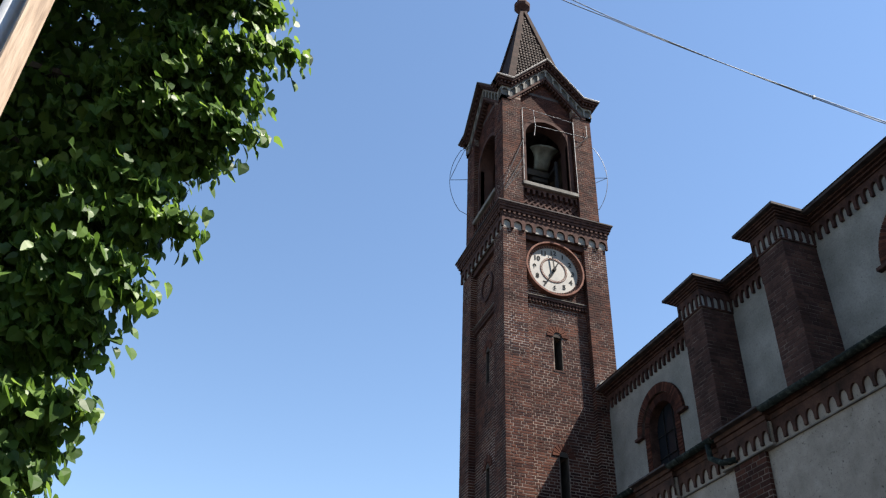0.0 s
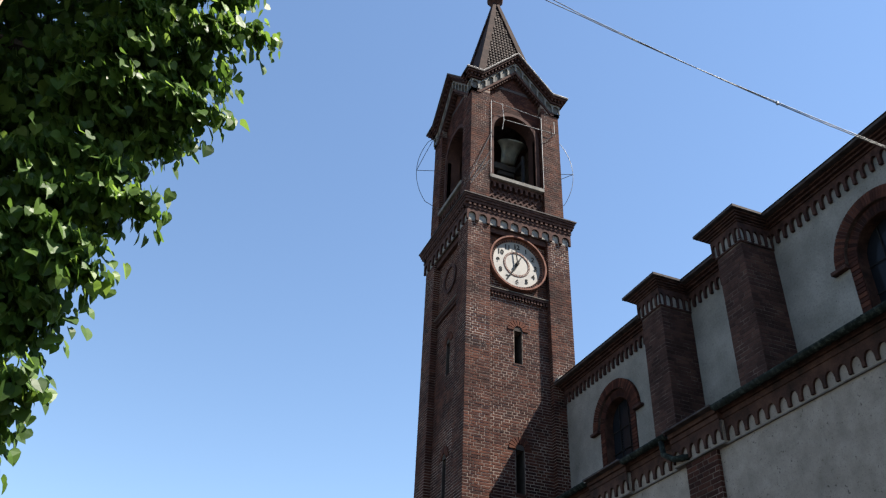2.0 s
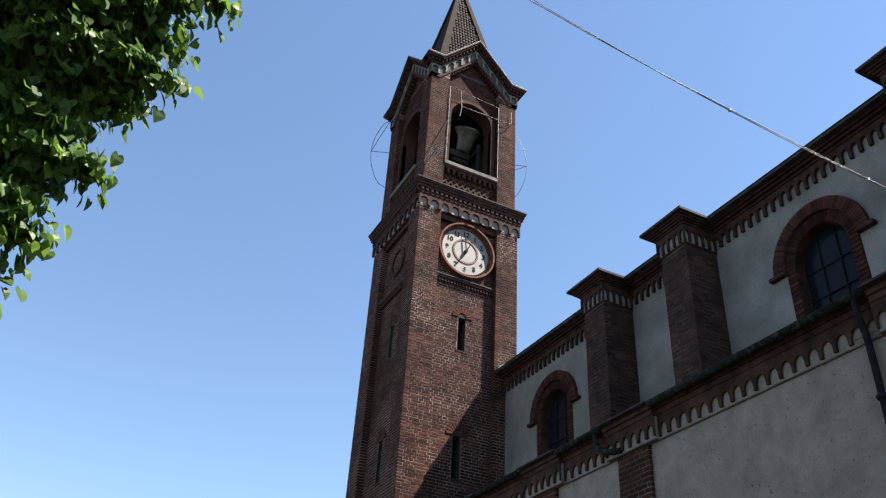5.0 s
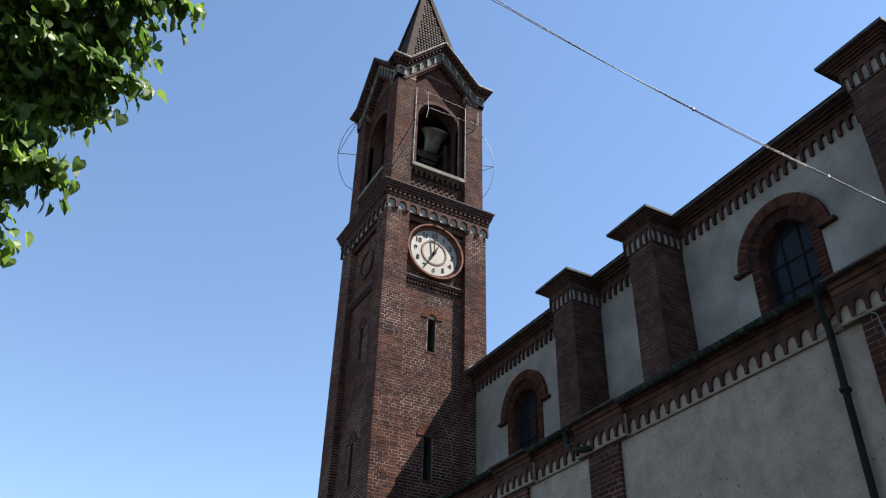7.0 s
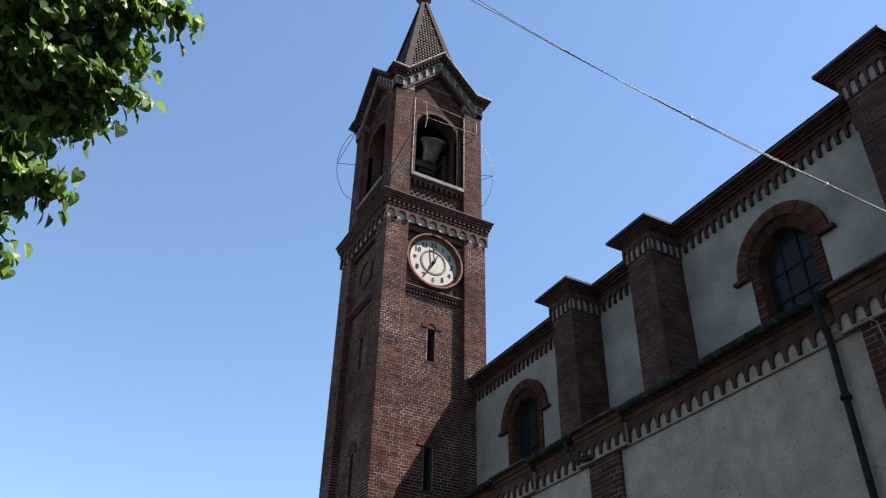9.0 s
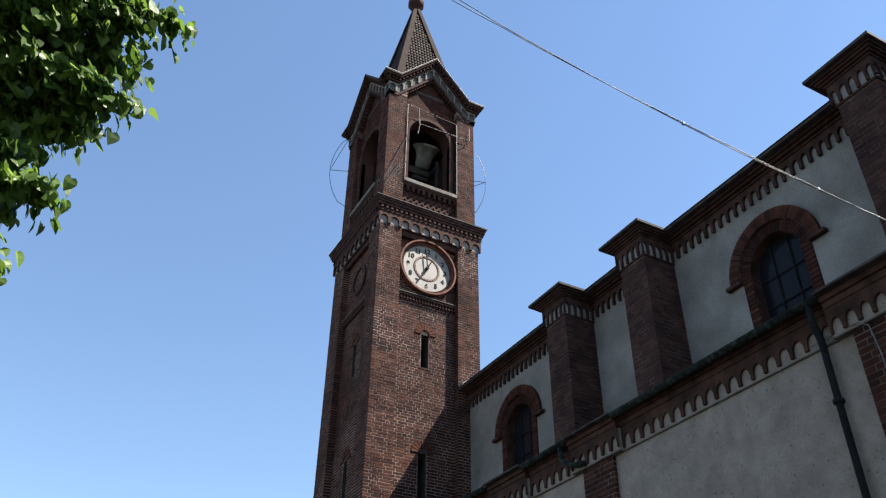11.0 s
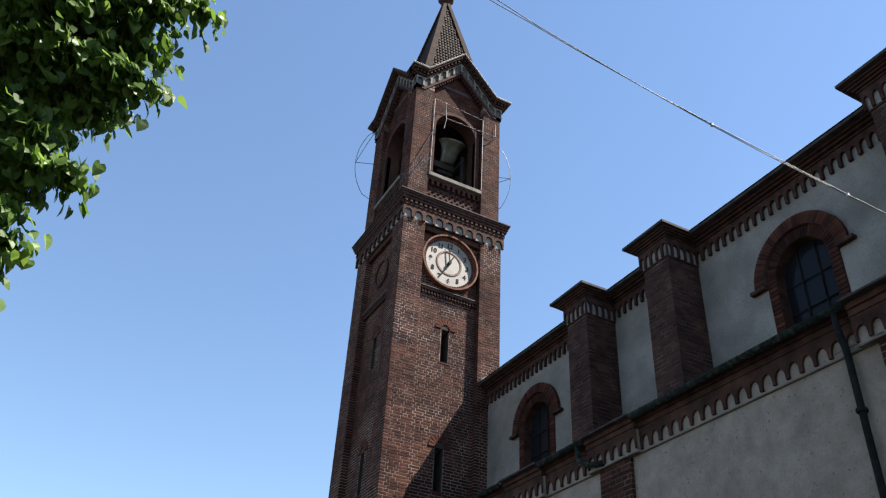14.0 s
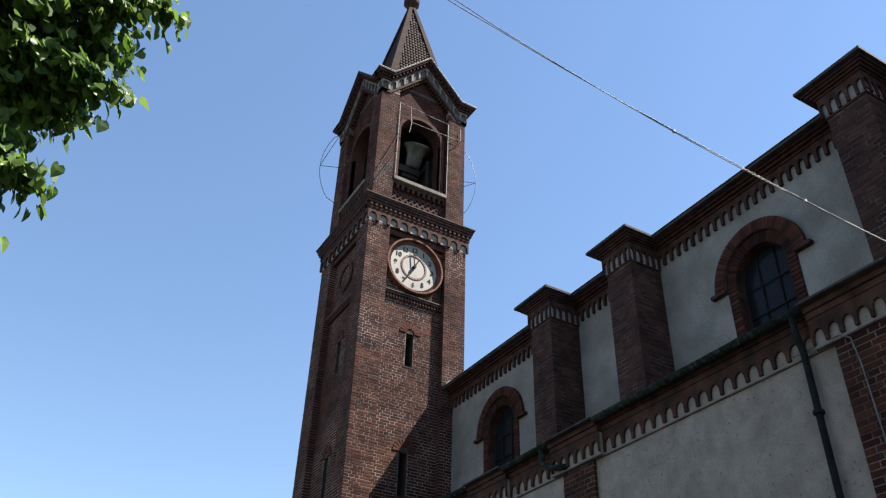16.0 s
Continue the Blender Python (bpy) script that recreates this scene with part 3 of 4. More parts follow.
def arch_window(y):
    """A round-headed window with brick reveals, two rings of radial bricks and short ears."""
    c = -y
    m = nave(XW)
    w = new("window")
    w.parent = church
    bm = bmesh.new()
    ring_plate(bm, c, W_SPR, W_OPEN, W_OUT + 0.001, -0.004, 0.3, 0, 180, 24, leg=W_SPR - W_SILL, m=m)
    part("brick_reveal", bm, M_BRICK_RED, w)
    hub = m @ Matrix.Translation((c, 0, W_SPR))
    for nm, n, r0, r1, d in (("voussoir", 46, W_OUT + 0.006, 0.785, -0.065), ("inner_voussoir", 30, W_OPEN + 0.006, W_OUT - 0.004, -0.012)):
        bm = bmesh.new()
        ring_plate(bm, 0, 0, r0, r1, d, 0.02, 90 - 78 / n, 90 + 78 / n, 1)
        first = part(nm, bm, M_BRICK_OB, w, m=hub @ Matrix.Rotation(radians(90 - 90 / n), 4, "Y"))
        for i in range(1, n):
            part(nm, first.data, None, w, m=hub @ Matrix.Rotation(radians(90 - 180 * (i + 0.5) / n), 4, "Y"))
    k = int((W_SPR - W_SILL) / 0.07)
    for sgn in (-1, 1):
        blocks("jamb_brick", M_BRICK_OB, w, m, [(c + sgn * (W_OPEN + W_OUT) / 2, 0.02, W_SPR - (i + 1) * 0.07) for i in range(k)], (W_OUT - W_OPEN - 0.016, 0.04, 0.058))
    bm = bmesh.new()
    ring_plate(bm, c, W_SPR, 0.602, 0.778, -0.058, 0.02, 0, 180, 24, m=m)
    part("arch_mortar", bm, M_MORTAR_DARK, w)
    for sd in (-1, 1):
        bm = bmesh.new()
        a, b = sorted((c + sd * 0.60, c + sd * 0.87))
        box(bm, a, b, -0.085, 0.02, W_SPR - 0.06, W_SPR - 0.002, 0.006, m=m)
        part("hood_ear", bm, M_BRICK_PLAIN, w, "short projecting brick ear")
    tip = random.Random(int(y * 10))
    cols, rows = [-W_OPEN - 0.02, -0.15, 0.15, W_OPEN + 0.02], [W_SILL + 0.42 * i for i in range(5)] + [W_SPR + W_OPEN + 0.02]
    for a, b in zip(cols, cols[1:]):
        for z0, z1 in zip(rows, rows[1:]):
            bm = bmesh.new()
            box(bm, -(b - a) / 2 + 0.002, (b - a) / 2 - 0.002, -0.003, 0.003, -(z1 - z0) / 2 + 0.002, (z1 - z0) / 2 - 0.002)
            part("pane", bm, M_GLASS, w, "dark dusty glass", m=m @ Matrix.Translation((c + (a + b) / 2, 0.172, (z0 + z1) / 2)) @ Euler((radians(tip.uniform(-1.2, 1.2)), 0, radians(tip.uniform(-1.5, 1.5)))).to_matrix().to_4x4())
    for du in (-0.15, 0.15):
        bm = bmesh.new()
        box(bm, c + du - 0.005, c + du + 0.005, 0.14, 0.157, W_SILL, W_SPR + 0.39, m=m)
        part("glazing_bar", bm, M_BLACK, w)
    for z in np.arange(W_SILL + 0.42, W_SPR + 0.3, 0.42):
        h = W_OPEN if z < W_SPR else math.sqrt(max(0.01, W_OPEN ** 2 - (z - W_SPR) ** 2))
        bm = bmesh.new()
        box(bm, c - h, c + h, 0.142, 0.155, z - 0.005, z + 0.005, m=m)
        part("glazing_bar", bm, M_BLACK, w)
    bm = bmesh.new()
    box(bm, c - W_OUT, c + W_OUT, -0.06, 0.3, W_SILL - 0.07, W_SILL + 0.004, 0.005, m=m)
    part("window_sill", bm, M_STONE, w)


for y in WINS:
    arch_window(y)

# eaves of the nave, bay by bay between the buttresses
BUTT = [10.243, 8.157, 3.905]
B_HALF, B_FRONT = 0.28, 7.84
bays = []
u = -YF
for y in BUTT:
    bays.append((u, -y - B_HALF))
    u = -y + B_HALF
bays.append((u, -Y_NEAR))
for a, b in bays:
    n = max(3, round((b - a) / 0.155))
    m = nave(XW)
    bm = bmesh.new()
    arcade(bm, a, b, 9.14, 9.43, n, -0.05, 0.0, 0.32, 0.6, m=m)
    part("eave_arcade", bm, M_BRICK_PLAIN, church)
    for d, z0, z1 in ((0.075, 9.43, 9.465), (0.13, 9.465, 9.5), (0.18, 9.5, 9.53)):
        bm = bmesh.new()
        box(bm, a, b, -d, 0.1, z0, z1, m=m)
        part("eave_course", bm, M_BRICK_PLAIN, church)
bm = bmesh.new()
box(bm, -YF, -Y_NEAR, -(XW - XE), 0.6, 9.53, Z_NE, 0.006, m=nave(XW))
part("eave_board", bm, M_SLATE, church)
bm = bmesh.new()
prism(bm, [(XE - 0.02, Z_NE - 0.0), (12.6, 12.2), (17.0, Z_NE), (17.0, Z_NE - 0.1), (12.6, 12.08), (XE + 0.3, Z_NE - 0.02)], Y_NEAR, YF)
part("nave_roof", bm, M_TILE, church, "clay tiled nave roof")
bm = bmesh.new()
box(bm, XW, 17.0, Y_NEAR, Y_NEAR + 0.5, 0, 9.5)
box(bm, 16.5, 17.0, Y_NEAR + 0.5, YF, 0, 9.5)
prism(bm, [(XW, 9.5), (17.0, 9.5), (12.6, 12.05)], Y_NEAR + 0.05, Y_NEAR + 0.5)
box(bm, XW + 0.6, 16.5, YF - 0.4, YF, 0, 9.5)
prism(bm, [(XW + 0.6, 9.5), (17.0, 9.5), (12.6, 12.05)], YF - 0.4, YF)
part("nave_walls", bm, M_PLASTER, church)
bm = bmesh.new()
prism(bm, [(8.18, 9.585), (8.76, 9.925), (8.76, 10.0), (8.22, 9.69)], 14.16, 14.305)
part("roof_fillet", bm, M_STONE, church, "pale mortar fillet against the tower")


def buttress(y):
    """A brick buttress with a corbelled, arcaded head and a thin projecting cap."""
    b = new("buttress")
    b.parent = church
    bm = bmesh.new()
    box(bm, B_FRONT, XW + 0.02, y - B_HALF, y + B_HALF, 5.6, 9.3)
    part("buttress_body", bm, M_MORTAR_DARK, b)
    h, f = B_HALF, B_FRONT
    bm = bmesh.new()
    box(bm, f - 0.012, XW, y - h - 0.012, y + h + 0.012, 9.1, 9.42)
    part("arch_infill", bm, M_PATCH, b)
    bm = bmesh.new()
    arcade(bm, -y - h - 0.05, -y + h + 0.05, 9.11, 9.42, 5, -0.045, -0.0, 0.30, 0.7, m=nave(f))
    sw, nw = Matrix.Translation((0, y - h, 0)), Matrix.Translation((0, y + h, 0)) @ Matrix.Rotation(math.pi, 4, "Z")
    arcade(bm, f - 0.05, XW - 0.02, 9.11, 9.42, 5, -0.045, 0.0, 0.30, 0.7, m=sw)
    arcade(bm, -XW + 0.02, -f + 0.05, 9.11, 9.42, 5, -0.045, 0.0, 0.30, 0.7, m=nw)
    part("head_arcade", bm, M_BRICK_PLAIN, b)
    bm = bmesh.new()
    box(bm, f - 0.02, XW, y - h - 0.02, y + h + 0.02, 9.08, 9.11)
    part("necking", bm, M_BRICK_PLAIN, b)
    for e, z0, z1 in ((0.065, 9.42, 9.45), (0.10, 9.45, 9.48), (0.135, 9.48, 9.51), (0.165, 9.51, 9.541)):
        bm = bmesh.new()
        box(bm, f - e, XW - 0.01, y - h - e, y + h + e, z0, z1, 0.004)
        part("head_course", bm, M_BRICK_PLAIN, b)
    bm = bmesh.new()
    box(bm, 7.606, XE + 0.05, y - 0.49, y + 0.49, 9.541, 9.59, 0.004)
    part("cap", bm, M_SLATE, b, "thin dark slab cap")
    rng = random.Random(int(y * 100))
    brickwork("brickwork", [(nave(f), courses(-y - h, -y + h, 5.7, 9.1, rng, (), 0.8)), (Matrix.Translation((0, y - h, 0)), courses(f, XW, 5.7, 9.1, rng, (), 0.8))], M_BRICK_SOOT_SHADE, b)


for y in BUTT:
    buttress(y)

# aisle
XA, Z_PL = 6.787, 5.67
Z_ST = Z_PL - 0.075      # thin ledge under the arcade
bm = bmesh.new()
box(bm, XA, XA + 0.45, Y_NEAR, YF - 0.0, 0, Z_PL + 0.37)
part("aisle_wall", bm, M_PLASTER_LOW, church, "pale rough-rendered aisle wall")
bm = bmesh.new()
prism(bm, [(XA - 0.12, 6.075), (XW + 0.01, 6.8), (XW + 0.01, 6.7), (XA - 0.06, 6.045)], Y_NEAR, YF)
part("aisle_roof", bm, M_TILE, church, "clay tiled lean-to roof")
APIL = [10.243, 8.167, 3.91]
AP = 0.307
JUT = 0.50
m = nave(XA)
bm = bmesh.new()
box(bm, -YF, -Y_NEAR, -0.028, 0.0, Z_ST - 0.006, Z_ST + 0.008, m=m)
part("string_course", bm, M_LEDGE, church, "thin grey ledge")
ends = [-YF] + [v for y in APIL for v in (-y - JUT, -y + JUT)] + [-Y_NEAR]
for i, (a, b) in enumerate(zip(ends, ends[1:])):
    out = 0.07 if i % 2 else 0.0
    n = max(2, round((b - a) / 0.178))
    bm = bmesh.new()
    arcade(bm, a, b, Z_PL - 0.03, Z_PL + 0.26, n, -0.03 - out, 0.0, 0.25, 0.6, m=m, head=0.46)
    part("aisle_arcade", bm, M_BRICK_RED, church)
    bm = bmesh.new()
    box(bm, a, b, -0.045 - out, 0.0, Z_PL + 0.24, Z_PL + 0.31, 0.004, m=m)
    part("aisle_frieze", bm, M_BRICK_RED, church)
    bm = bmesh.new()
    box(bm, a, b, -0.075 - out, 0.0, Z_PL + 0.31, Z_PL + 0.37, 0.004, m=m)
    part("aisle_cornice", bm, M_BRICK_RED, church)
    if i % 2:
        bm = bmesh.new()
        box(bm, a + 0.002, b - 0.002, -0.23, 0.1, Z_PL + 0.372, Z_PL + 0.40, 0.004, m=m)
        part("cornice_slab", bm, M_SLATE, church, "thin weathered slab")
        bm = bmesh.new()
        box(bm, a, b, -0.085, -0.029, Z_ST - 0.004, Z_ST + 0.0115, m=m)
        part("string_course_return", bm, M_LEDGE, church)
        bm = bmesh.new()
        box(bm, a + 0.004, b - 0.004, -0.066, 0.0, Z_ST + 0.012, Z_PL + 0.23, m=m)
        part("arch_infill", bm, M_PLASTER_LOW, church)
    else:
        g = new("gutter")
        g.parent = church
        bm = bmesh.new()
        prof = [(0.06 * math.cos(t), 0.06 * math.sin(t)) for t in np.linspace(math.pi, 2 * math.pi, 9)]
        prof += [(0.052 * math.cos(t), 0.052 * math.sin(t)) for t in np.linspace(2 * math.pi, math.pi, 9)]
        cx, cz = XA - 0.152, Z_PL + 0.385
        va = [bm.verts.new((cx + p, -a - 0.0, cz + q)) for p, q in prof]
        vb = [bm.verts.new((cx + p, -b + 0.0, cz + q)) for p, q in prof]
        for j in range(len(prof)):
            k = (j + 1) % len(prof)
            bm.faces.new((va[j], va[k], vb[k], vb[j]))
        bm.faces.new(va)
        bm.faces.new(vb[::-1])
        part("gutter_trough", bm, M_COPPER, g, "green copper gutter", smooth=True)
        for y in np.arange(-b + 0.25, -a - 0.1, 0.55):
            bm = bmesh.new()
            tube(bm, [(cx + 0.063 * math.cos(t), y, cz + 0.063 * math.sin(t)) for t in np.linspace(math.pi, 2 * math.pi, 9)], 0.008, 6)
            part("gutter_strap", bm, M_COPPER, g)
for y in APIL:
    bm = bmesh.new()
    box(bm, XA - 0.05, XA, y - AP, y + AP, 0, Z_ST - 0.008)
    p = part("aisle_pilaster", bm, M_MORTAR, church)
    rng = random.Random(int(y * 77))
    walls = courses(-y - AP, -y + AP, 0.02, Z_ST - 0.02, rng, (), 0.8)
    near = [q for q in walls if q[1] > 3.6] if y < 9 else []
    single_bricks(nave(XA - 0.05), near, p)
    brickwork("brickwork", [(nave(XA - 0.05), [q for q in walls if q not in near]), (Matrix.Translation((0, y - AP, 0)), courses(XA - 0.05, XA, 0.02, Z_ST - 0.02, rng, (), 0.8))], M_BRICK, p)

# downpipes
bm = bmesh.new()
tube(bm, [(XW - 0.2, 4.33, 9.52), (XW - 0.19, 4.33, 9.4), (XW - 0.06, 4.30, 9.2), (XW - 0.05, 4.29, 9.0), (XW - 0.05, 4.29, 6.72)], 0.04, 12)
part("nave_downpipe", bm, M_PIPE, church, "dark metal downpipe", smooth=True)
bm = bmesh.new()
tube(bm, [(XA - 0.152, 4.53, Z_PL + 0.33), (XA - 0.152, 4.535, Z_PL + 0.19), (XA - 0.14, 4.54, Z_PL + 0.15), (XA - 0.075, 4.55, Z_PL - 0.02), (XA - 0.06, 4.555, Z_PL - 0.10), (XA - 0.06, 4.555, 0.0)], 0.036, 12)
pipe = part("downpipe", bm, M_PIPE, church, "dark metal downpipe", smooth=True)
for z in (5.0, 3.6, 2.2):
    bm = bmesh.new()
    lathe(bm, [(0.052, -0.02), (0.056, -0.01), (0.056, 0.01), (0.052, 0.02)], 14, (XA - 0.06, 4.555, z))
    part("pipe_clamp", bm, M_PIPE, pipe)
bm = bmesh.new()
tube(bm, [(XA - 0.152, 8.8, Z_PL + 0.33), (XA - 0.152, 8.78, Z_PL + 0.14), (XA - 0.13, 8.6, Z_PL + 0.02), (XA - 0.09, 8.35, Z_PL - 0.02)], 0.04, 12)
part("gutter_outlet", bm, M_COPPER, church, "green copper outlet bend", smooth=True)
bm = bmesh.new()
tube(bm, [(XA - 0.05, 4.7, Z_PL - 0.02), (XA - 0.06, 4.3, Z_PL - 0.025), (XA - 0.085, 4.12, Z_PL - 0.04), (XA - 0.085, 4.02, Z_PL - 0.12), (XA - 0.085, 3.99, Z_PL - 0.4), (XA - 0.085, 3.97, 4.4), (XA - 0.085, 3.9, 4.3)], 0.007, 8)
part("conduit", bm, M_CABLE, church, "thin grey conduit", smooth=True)

# ---- tower clock ----
clock = thing("tower_clock", "round white tower clock with black numerals and terracotta rim", "clock", (7.40, TY - HS + REC, 12.51))
bm = bmesh.new()
ring_plate(bm, 0, 0, 0.695, 0.735, -0.14, 0.0, 0, 360, 56)
part("rim", bm, M_TERRA, clock, "terracotta rim")
bm = bmesh.new()
ring_plate(bm, 0, 0, 0.61, 0.697, -0.045, 0.0, 0, 360, 56)
part("inner_rim", bm, M_TERRA, clock)
bm = bmesh.new()
for i in range(60):
    a = 2 * math.pi * i / 60
    box(bm, -0.012, 0.012, -0.055, -0.04, 0.615, 0.66, m=Matrix.Rotation(a, 4, "Y"))
part("minute_blocks", bm, M_BLACK, clock, kind="stuff")
bm = bmesh.new()
prism(bm, arc(0, 0, 0.615, 0, 360, 56)[:-1], -0.035, -0.002)
part("dial", bm, M_DIAL, clock, "white enamel dial")
bm = bmesh.new()
ring_plate(bm, 0, 0, 0.292, 0.342, -0.044, -0.035, 0, 360, 48)
part("chapter_ring", bm, M_TERRA, clock, "terracotta dotted ring")
bm = bmesh.new()
for i in range(48):
    box(bm, -0.009, 0.009, -0.049, -0.043, 0.305, 0.329, m=Matrix.Rotation(2 * math.pi * i / 48, 4, "Y"))
part("ring_dots", bm, M_DIAL, clock, kind="stuff")
for i in range(1, 13):
    cu = bpy.data.curves.new("numeral", "FONT")
    cu.body, cu.size, cu.extrude, cu.align_x, cu.align_y, cu.offset = str(i), 0.17, 0.003, "CENTER", "CENTER", 0.005
    tmp = bpy.data.objects.new("numeral", cu)
    me = bpy.data.meshes.new_from_object(tmp)
    me.materials.clear()
    me.materials.append(M_BLACK)
    a = radians(30 * i)
    part("numeral", me, None, clock, m=pose(0.485 * math.sin(a), -0.040, 0.485 * math.cos(a), 90, 0, 0))
for nm, ang, ln, tail, w in (("minute_hand", 354, 0.52, 0.06, 0.012), ("hour_hand", 207, 0.46, 0.24, 0.014)):
    bm = bmesh.new()
    prism(bm, [(-w, -tail), (w, -tail), (w * 1.3, ln * 0.6), (0, ln), (-w * 1.3, ln * 0.6)], -0.085, -0.075)
    part(nm, bm, M_BLACK, clock, m=pose(0, 0.0 if nm[0] == "m" else 0.012, 0, 0, ang, 0))
bm = bmesh.new()
prism(bm, arc(0, 0, 0.042, 0, 360, 16)[:-1], -0.10, -0.04)
part("hub", bm, M_BLACK, clock)
# blind ring on the shaded face
bm = bmesh.new()
ring_plate(bm, 0, 12.5, 0.30, 0.38, -HS + REC - 0.04, -HS + REC, 0, 360, 32, m=FACES[1])
part("blind_oculus", bm, M_BRICK_PLAIN, tower)

# ---- bells ----
def bell(at, size, tilt, label):
    b = thing("bell", label, "bell", at, "bells in the belfry")
    bm = bmesh.new()
    pr = [(0.02, 0.0), (0.20, 0.0), (0.25, -0.06), (0.27, -0.2), (0.30, -0.45), (0.36, -0.62), (0.45, -0.74), (0.50, -0.80), (0.47, -0.805), (0.40, -0.70), (0.30, -0.55), (0.24, -0.2), (0.02, -0.08)]
    lathe(bm, [(r * size, z * size) for r, z in pr], 28)
    t = pose(0, 0, 0, tilt, 0, 0)
    part("bell_body", bm, M_BRONZE, b, "weathered bronze", m=t, smooth=True)
    bm = bmesh.new()
    tube(bm, [(0, 0, -0.1 * size), (0, 0, -0.7 * size)], 0.025 * size, 8)
    lathe(bm, [(0.02 * size, -0.82 * size), (0.06 * size, -0.78 * size), (0.06 * size, -0.72 * size), (0.02 * size, -0.66 * size)], 10)
    part("clapper", bm, M_IRON, b, m=t)
    bm = bmesh.new()
    box(bm, -0.52 * size, 0.52 * size, -0.12 * size, 0.12 * size, 0.0, 0.24 * size, 0.02)
    box(bm, -0.3 * size, 0.3 * size, -0.09 * size, 0.09 * size, 0.24 * size, 0.40 * size, 0.02)
    part("headstock", bm, M_IRON, b, m=t)
    return b


bell((7.68, 15.42, 16.42), 0.78, 207, "weathered bronze bell turned mouth upwards on its headstock")
for x in (-0.52, 0.52):
    for y in (-0.62, 0.62):
        bm = bmesh.new()
        box(bm, x - 0.035, x + 0.035, y - 0.035, y + 0.035, 14.12, 16.5, 0.004)
        part("bell_frame_post", bm, M_IRON, tower)
for y in (0.62,):
    bm = bmesh.new()
    box(bm, -0.6, 0.6, y - 0.04, y + 0.04, 16.37, 16.5, 0.004)
    part("bell_frame_beam", bm, M_IRON, tower)
for x in (-0.52, 0.52):
    bm = bmesh.new()
    box(bm, x - 0.04, x + 0.04, -0.6, 0.6, 16.24, 16.37, 0.004)
    part("bell_frame_beam", bm, M_IRON, tower)
# thin iron hoops that stand out from both sides of the belfry
for sgn, nm in ((-1, 0), (1, 1)):
    way = Vector((sgn * 0.924, -sgn * 0.381, 0))
    mid = Vector((0.013, 0.06, 16.3))
    pts = [mid + way * (2.12 * math.cos(radians(a))) + Vector((0, 0, 2.12 * math.sin(radians(a)))) for a in range(-30, 31, 3)]
    inward = -way * 0.55
    bm = bmesh.new()
    tube(bm, [pts[0] + inward * 0.9 - Vector((0, 0, 0.35))] + pts + [pts[-1] + inward * 0.9 + Vector((0, 0, 0.35))], 0.008, 6)
    part("iron_hoop", bm, M_IRON, tower, "thin iron hoop")
    for da, db in ((0, 0.0), (0, -0.45)) if sgn > 0 else ((0, 0.0),):
        bm = bmesh.new()
        tube(bm, [pts[10], pts[10] - way * 0.85 + Vector((0, 0, db))], 0.008, 6)
        part("hoop_stay", bm, M_IRON, tower)
    if sgn < 0:
        bm = bmesh.new()
        tube(bm, [pts[10], pts[15] - way * 0.12, pts[20] - way * 0.1, pts[20] + inward * 0.9 + Vector((0, 0, 0.25))], 0.008, 6)
        part("hoop_stay", bm, M_IRON, tower)

# net frame before the front opening
nf = thing("net_frame", "thin galvanised frame fixed before the belfry opening", "metal frame", (TX, TY - HB, 0))
for pts, mt, nm in (([(-0.73, -0.03, 14.98), (-0.73, -0.03, 17.46)], M_POLE, "upright"), ([(0.74, -0.03, 14.98), (0.74, -0.03, 17.40)], M_POLE, "upright"),
                    ([(-0.74, -0.03, 17.46), (0.72, -0.03, 17.40)], M_POLE, "top_rail"),
                    ([(-0.42, -0.06, 17.44), (-0.40, -0.1, 16.8), (-0.44, -0.08, 16.5)], M_POLE, "hook"),
                    ([(-0.40, -0.1, 16.85), (1.1, -0.06, 16.95)], M_POLE, "stay"),
                    ([(-0.70, -0.03, 16.4), (-1.33, -0.1, 14.6)], M_IRON, "strut"), ([(-0.70, -0.03, 15.8), (-1.28, -0.1, 14.5)], M_IRON, "strut"), ([(-0.70, -0.03, 15.5), (-1.30, -0.1, 14.4)], M_IRON, "strut"),
                    ([(0.74, -0.03, 16.5), (1.12, -0.08, 16.95)], M_IRON, "strut"), ([(1.12, -0.05, 16.95), (1.12, -0.05, 17.4)], M_POLE, "hook")):
    bm = bmesh.new()
    tube(bm, pts, 0.011 if mt == M_IRON else 0.008, 6)
    part(nm, bm, mt, nf)

# ---- overhead cable ----
cable = thing("overhead_cable", "pair of twisted grey cables strung across the square", "cable")
A, B = Vector((-0.4, 4.68, 8.67)), Vector((6.78, 1.59, 3.55))


def cable_point(f, ph, r):
    p = A.lerp(B, f)
    p.z -= 2.3 * (f - 0.344) * (0.725 - f)
    s = r * (0.25 + (0.75 if f < 0.52 else 0.0) * max(0.0, math.cos(f * 22 - 0.6)))
    return p + Vector((0, math.cos(f * 15 + ph) * s, math.sin(f * 15 + ph) * s))


for ph in (0.0, math.pi):
    bm = bmesh.new()
    tube(bm, [cable_point(i / 160, ph, 0.02) for i in range(161)], 0.0036, 6)
    part("wire", bm, M_CABLE, cable, smooth=True)
for f in (0.55, 0.66, 0.74, 0.80, 0.86):
    bm = bmesh.new()
    lathe(bm, [(0.006, -0.014), (0.012, -0.01), (0.012, 0.01), (0.006, 0.014)], 8, cable_point(f, 0, 0.0))
    part("cable_tie", bm, M_ZINC, cable)

# ---- post beside the tree ----
def polar(az, d):
    return Vector((-d * math.sin(radians(az)), d * math.cos(radians(az)), 0))


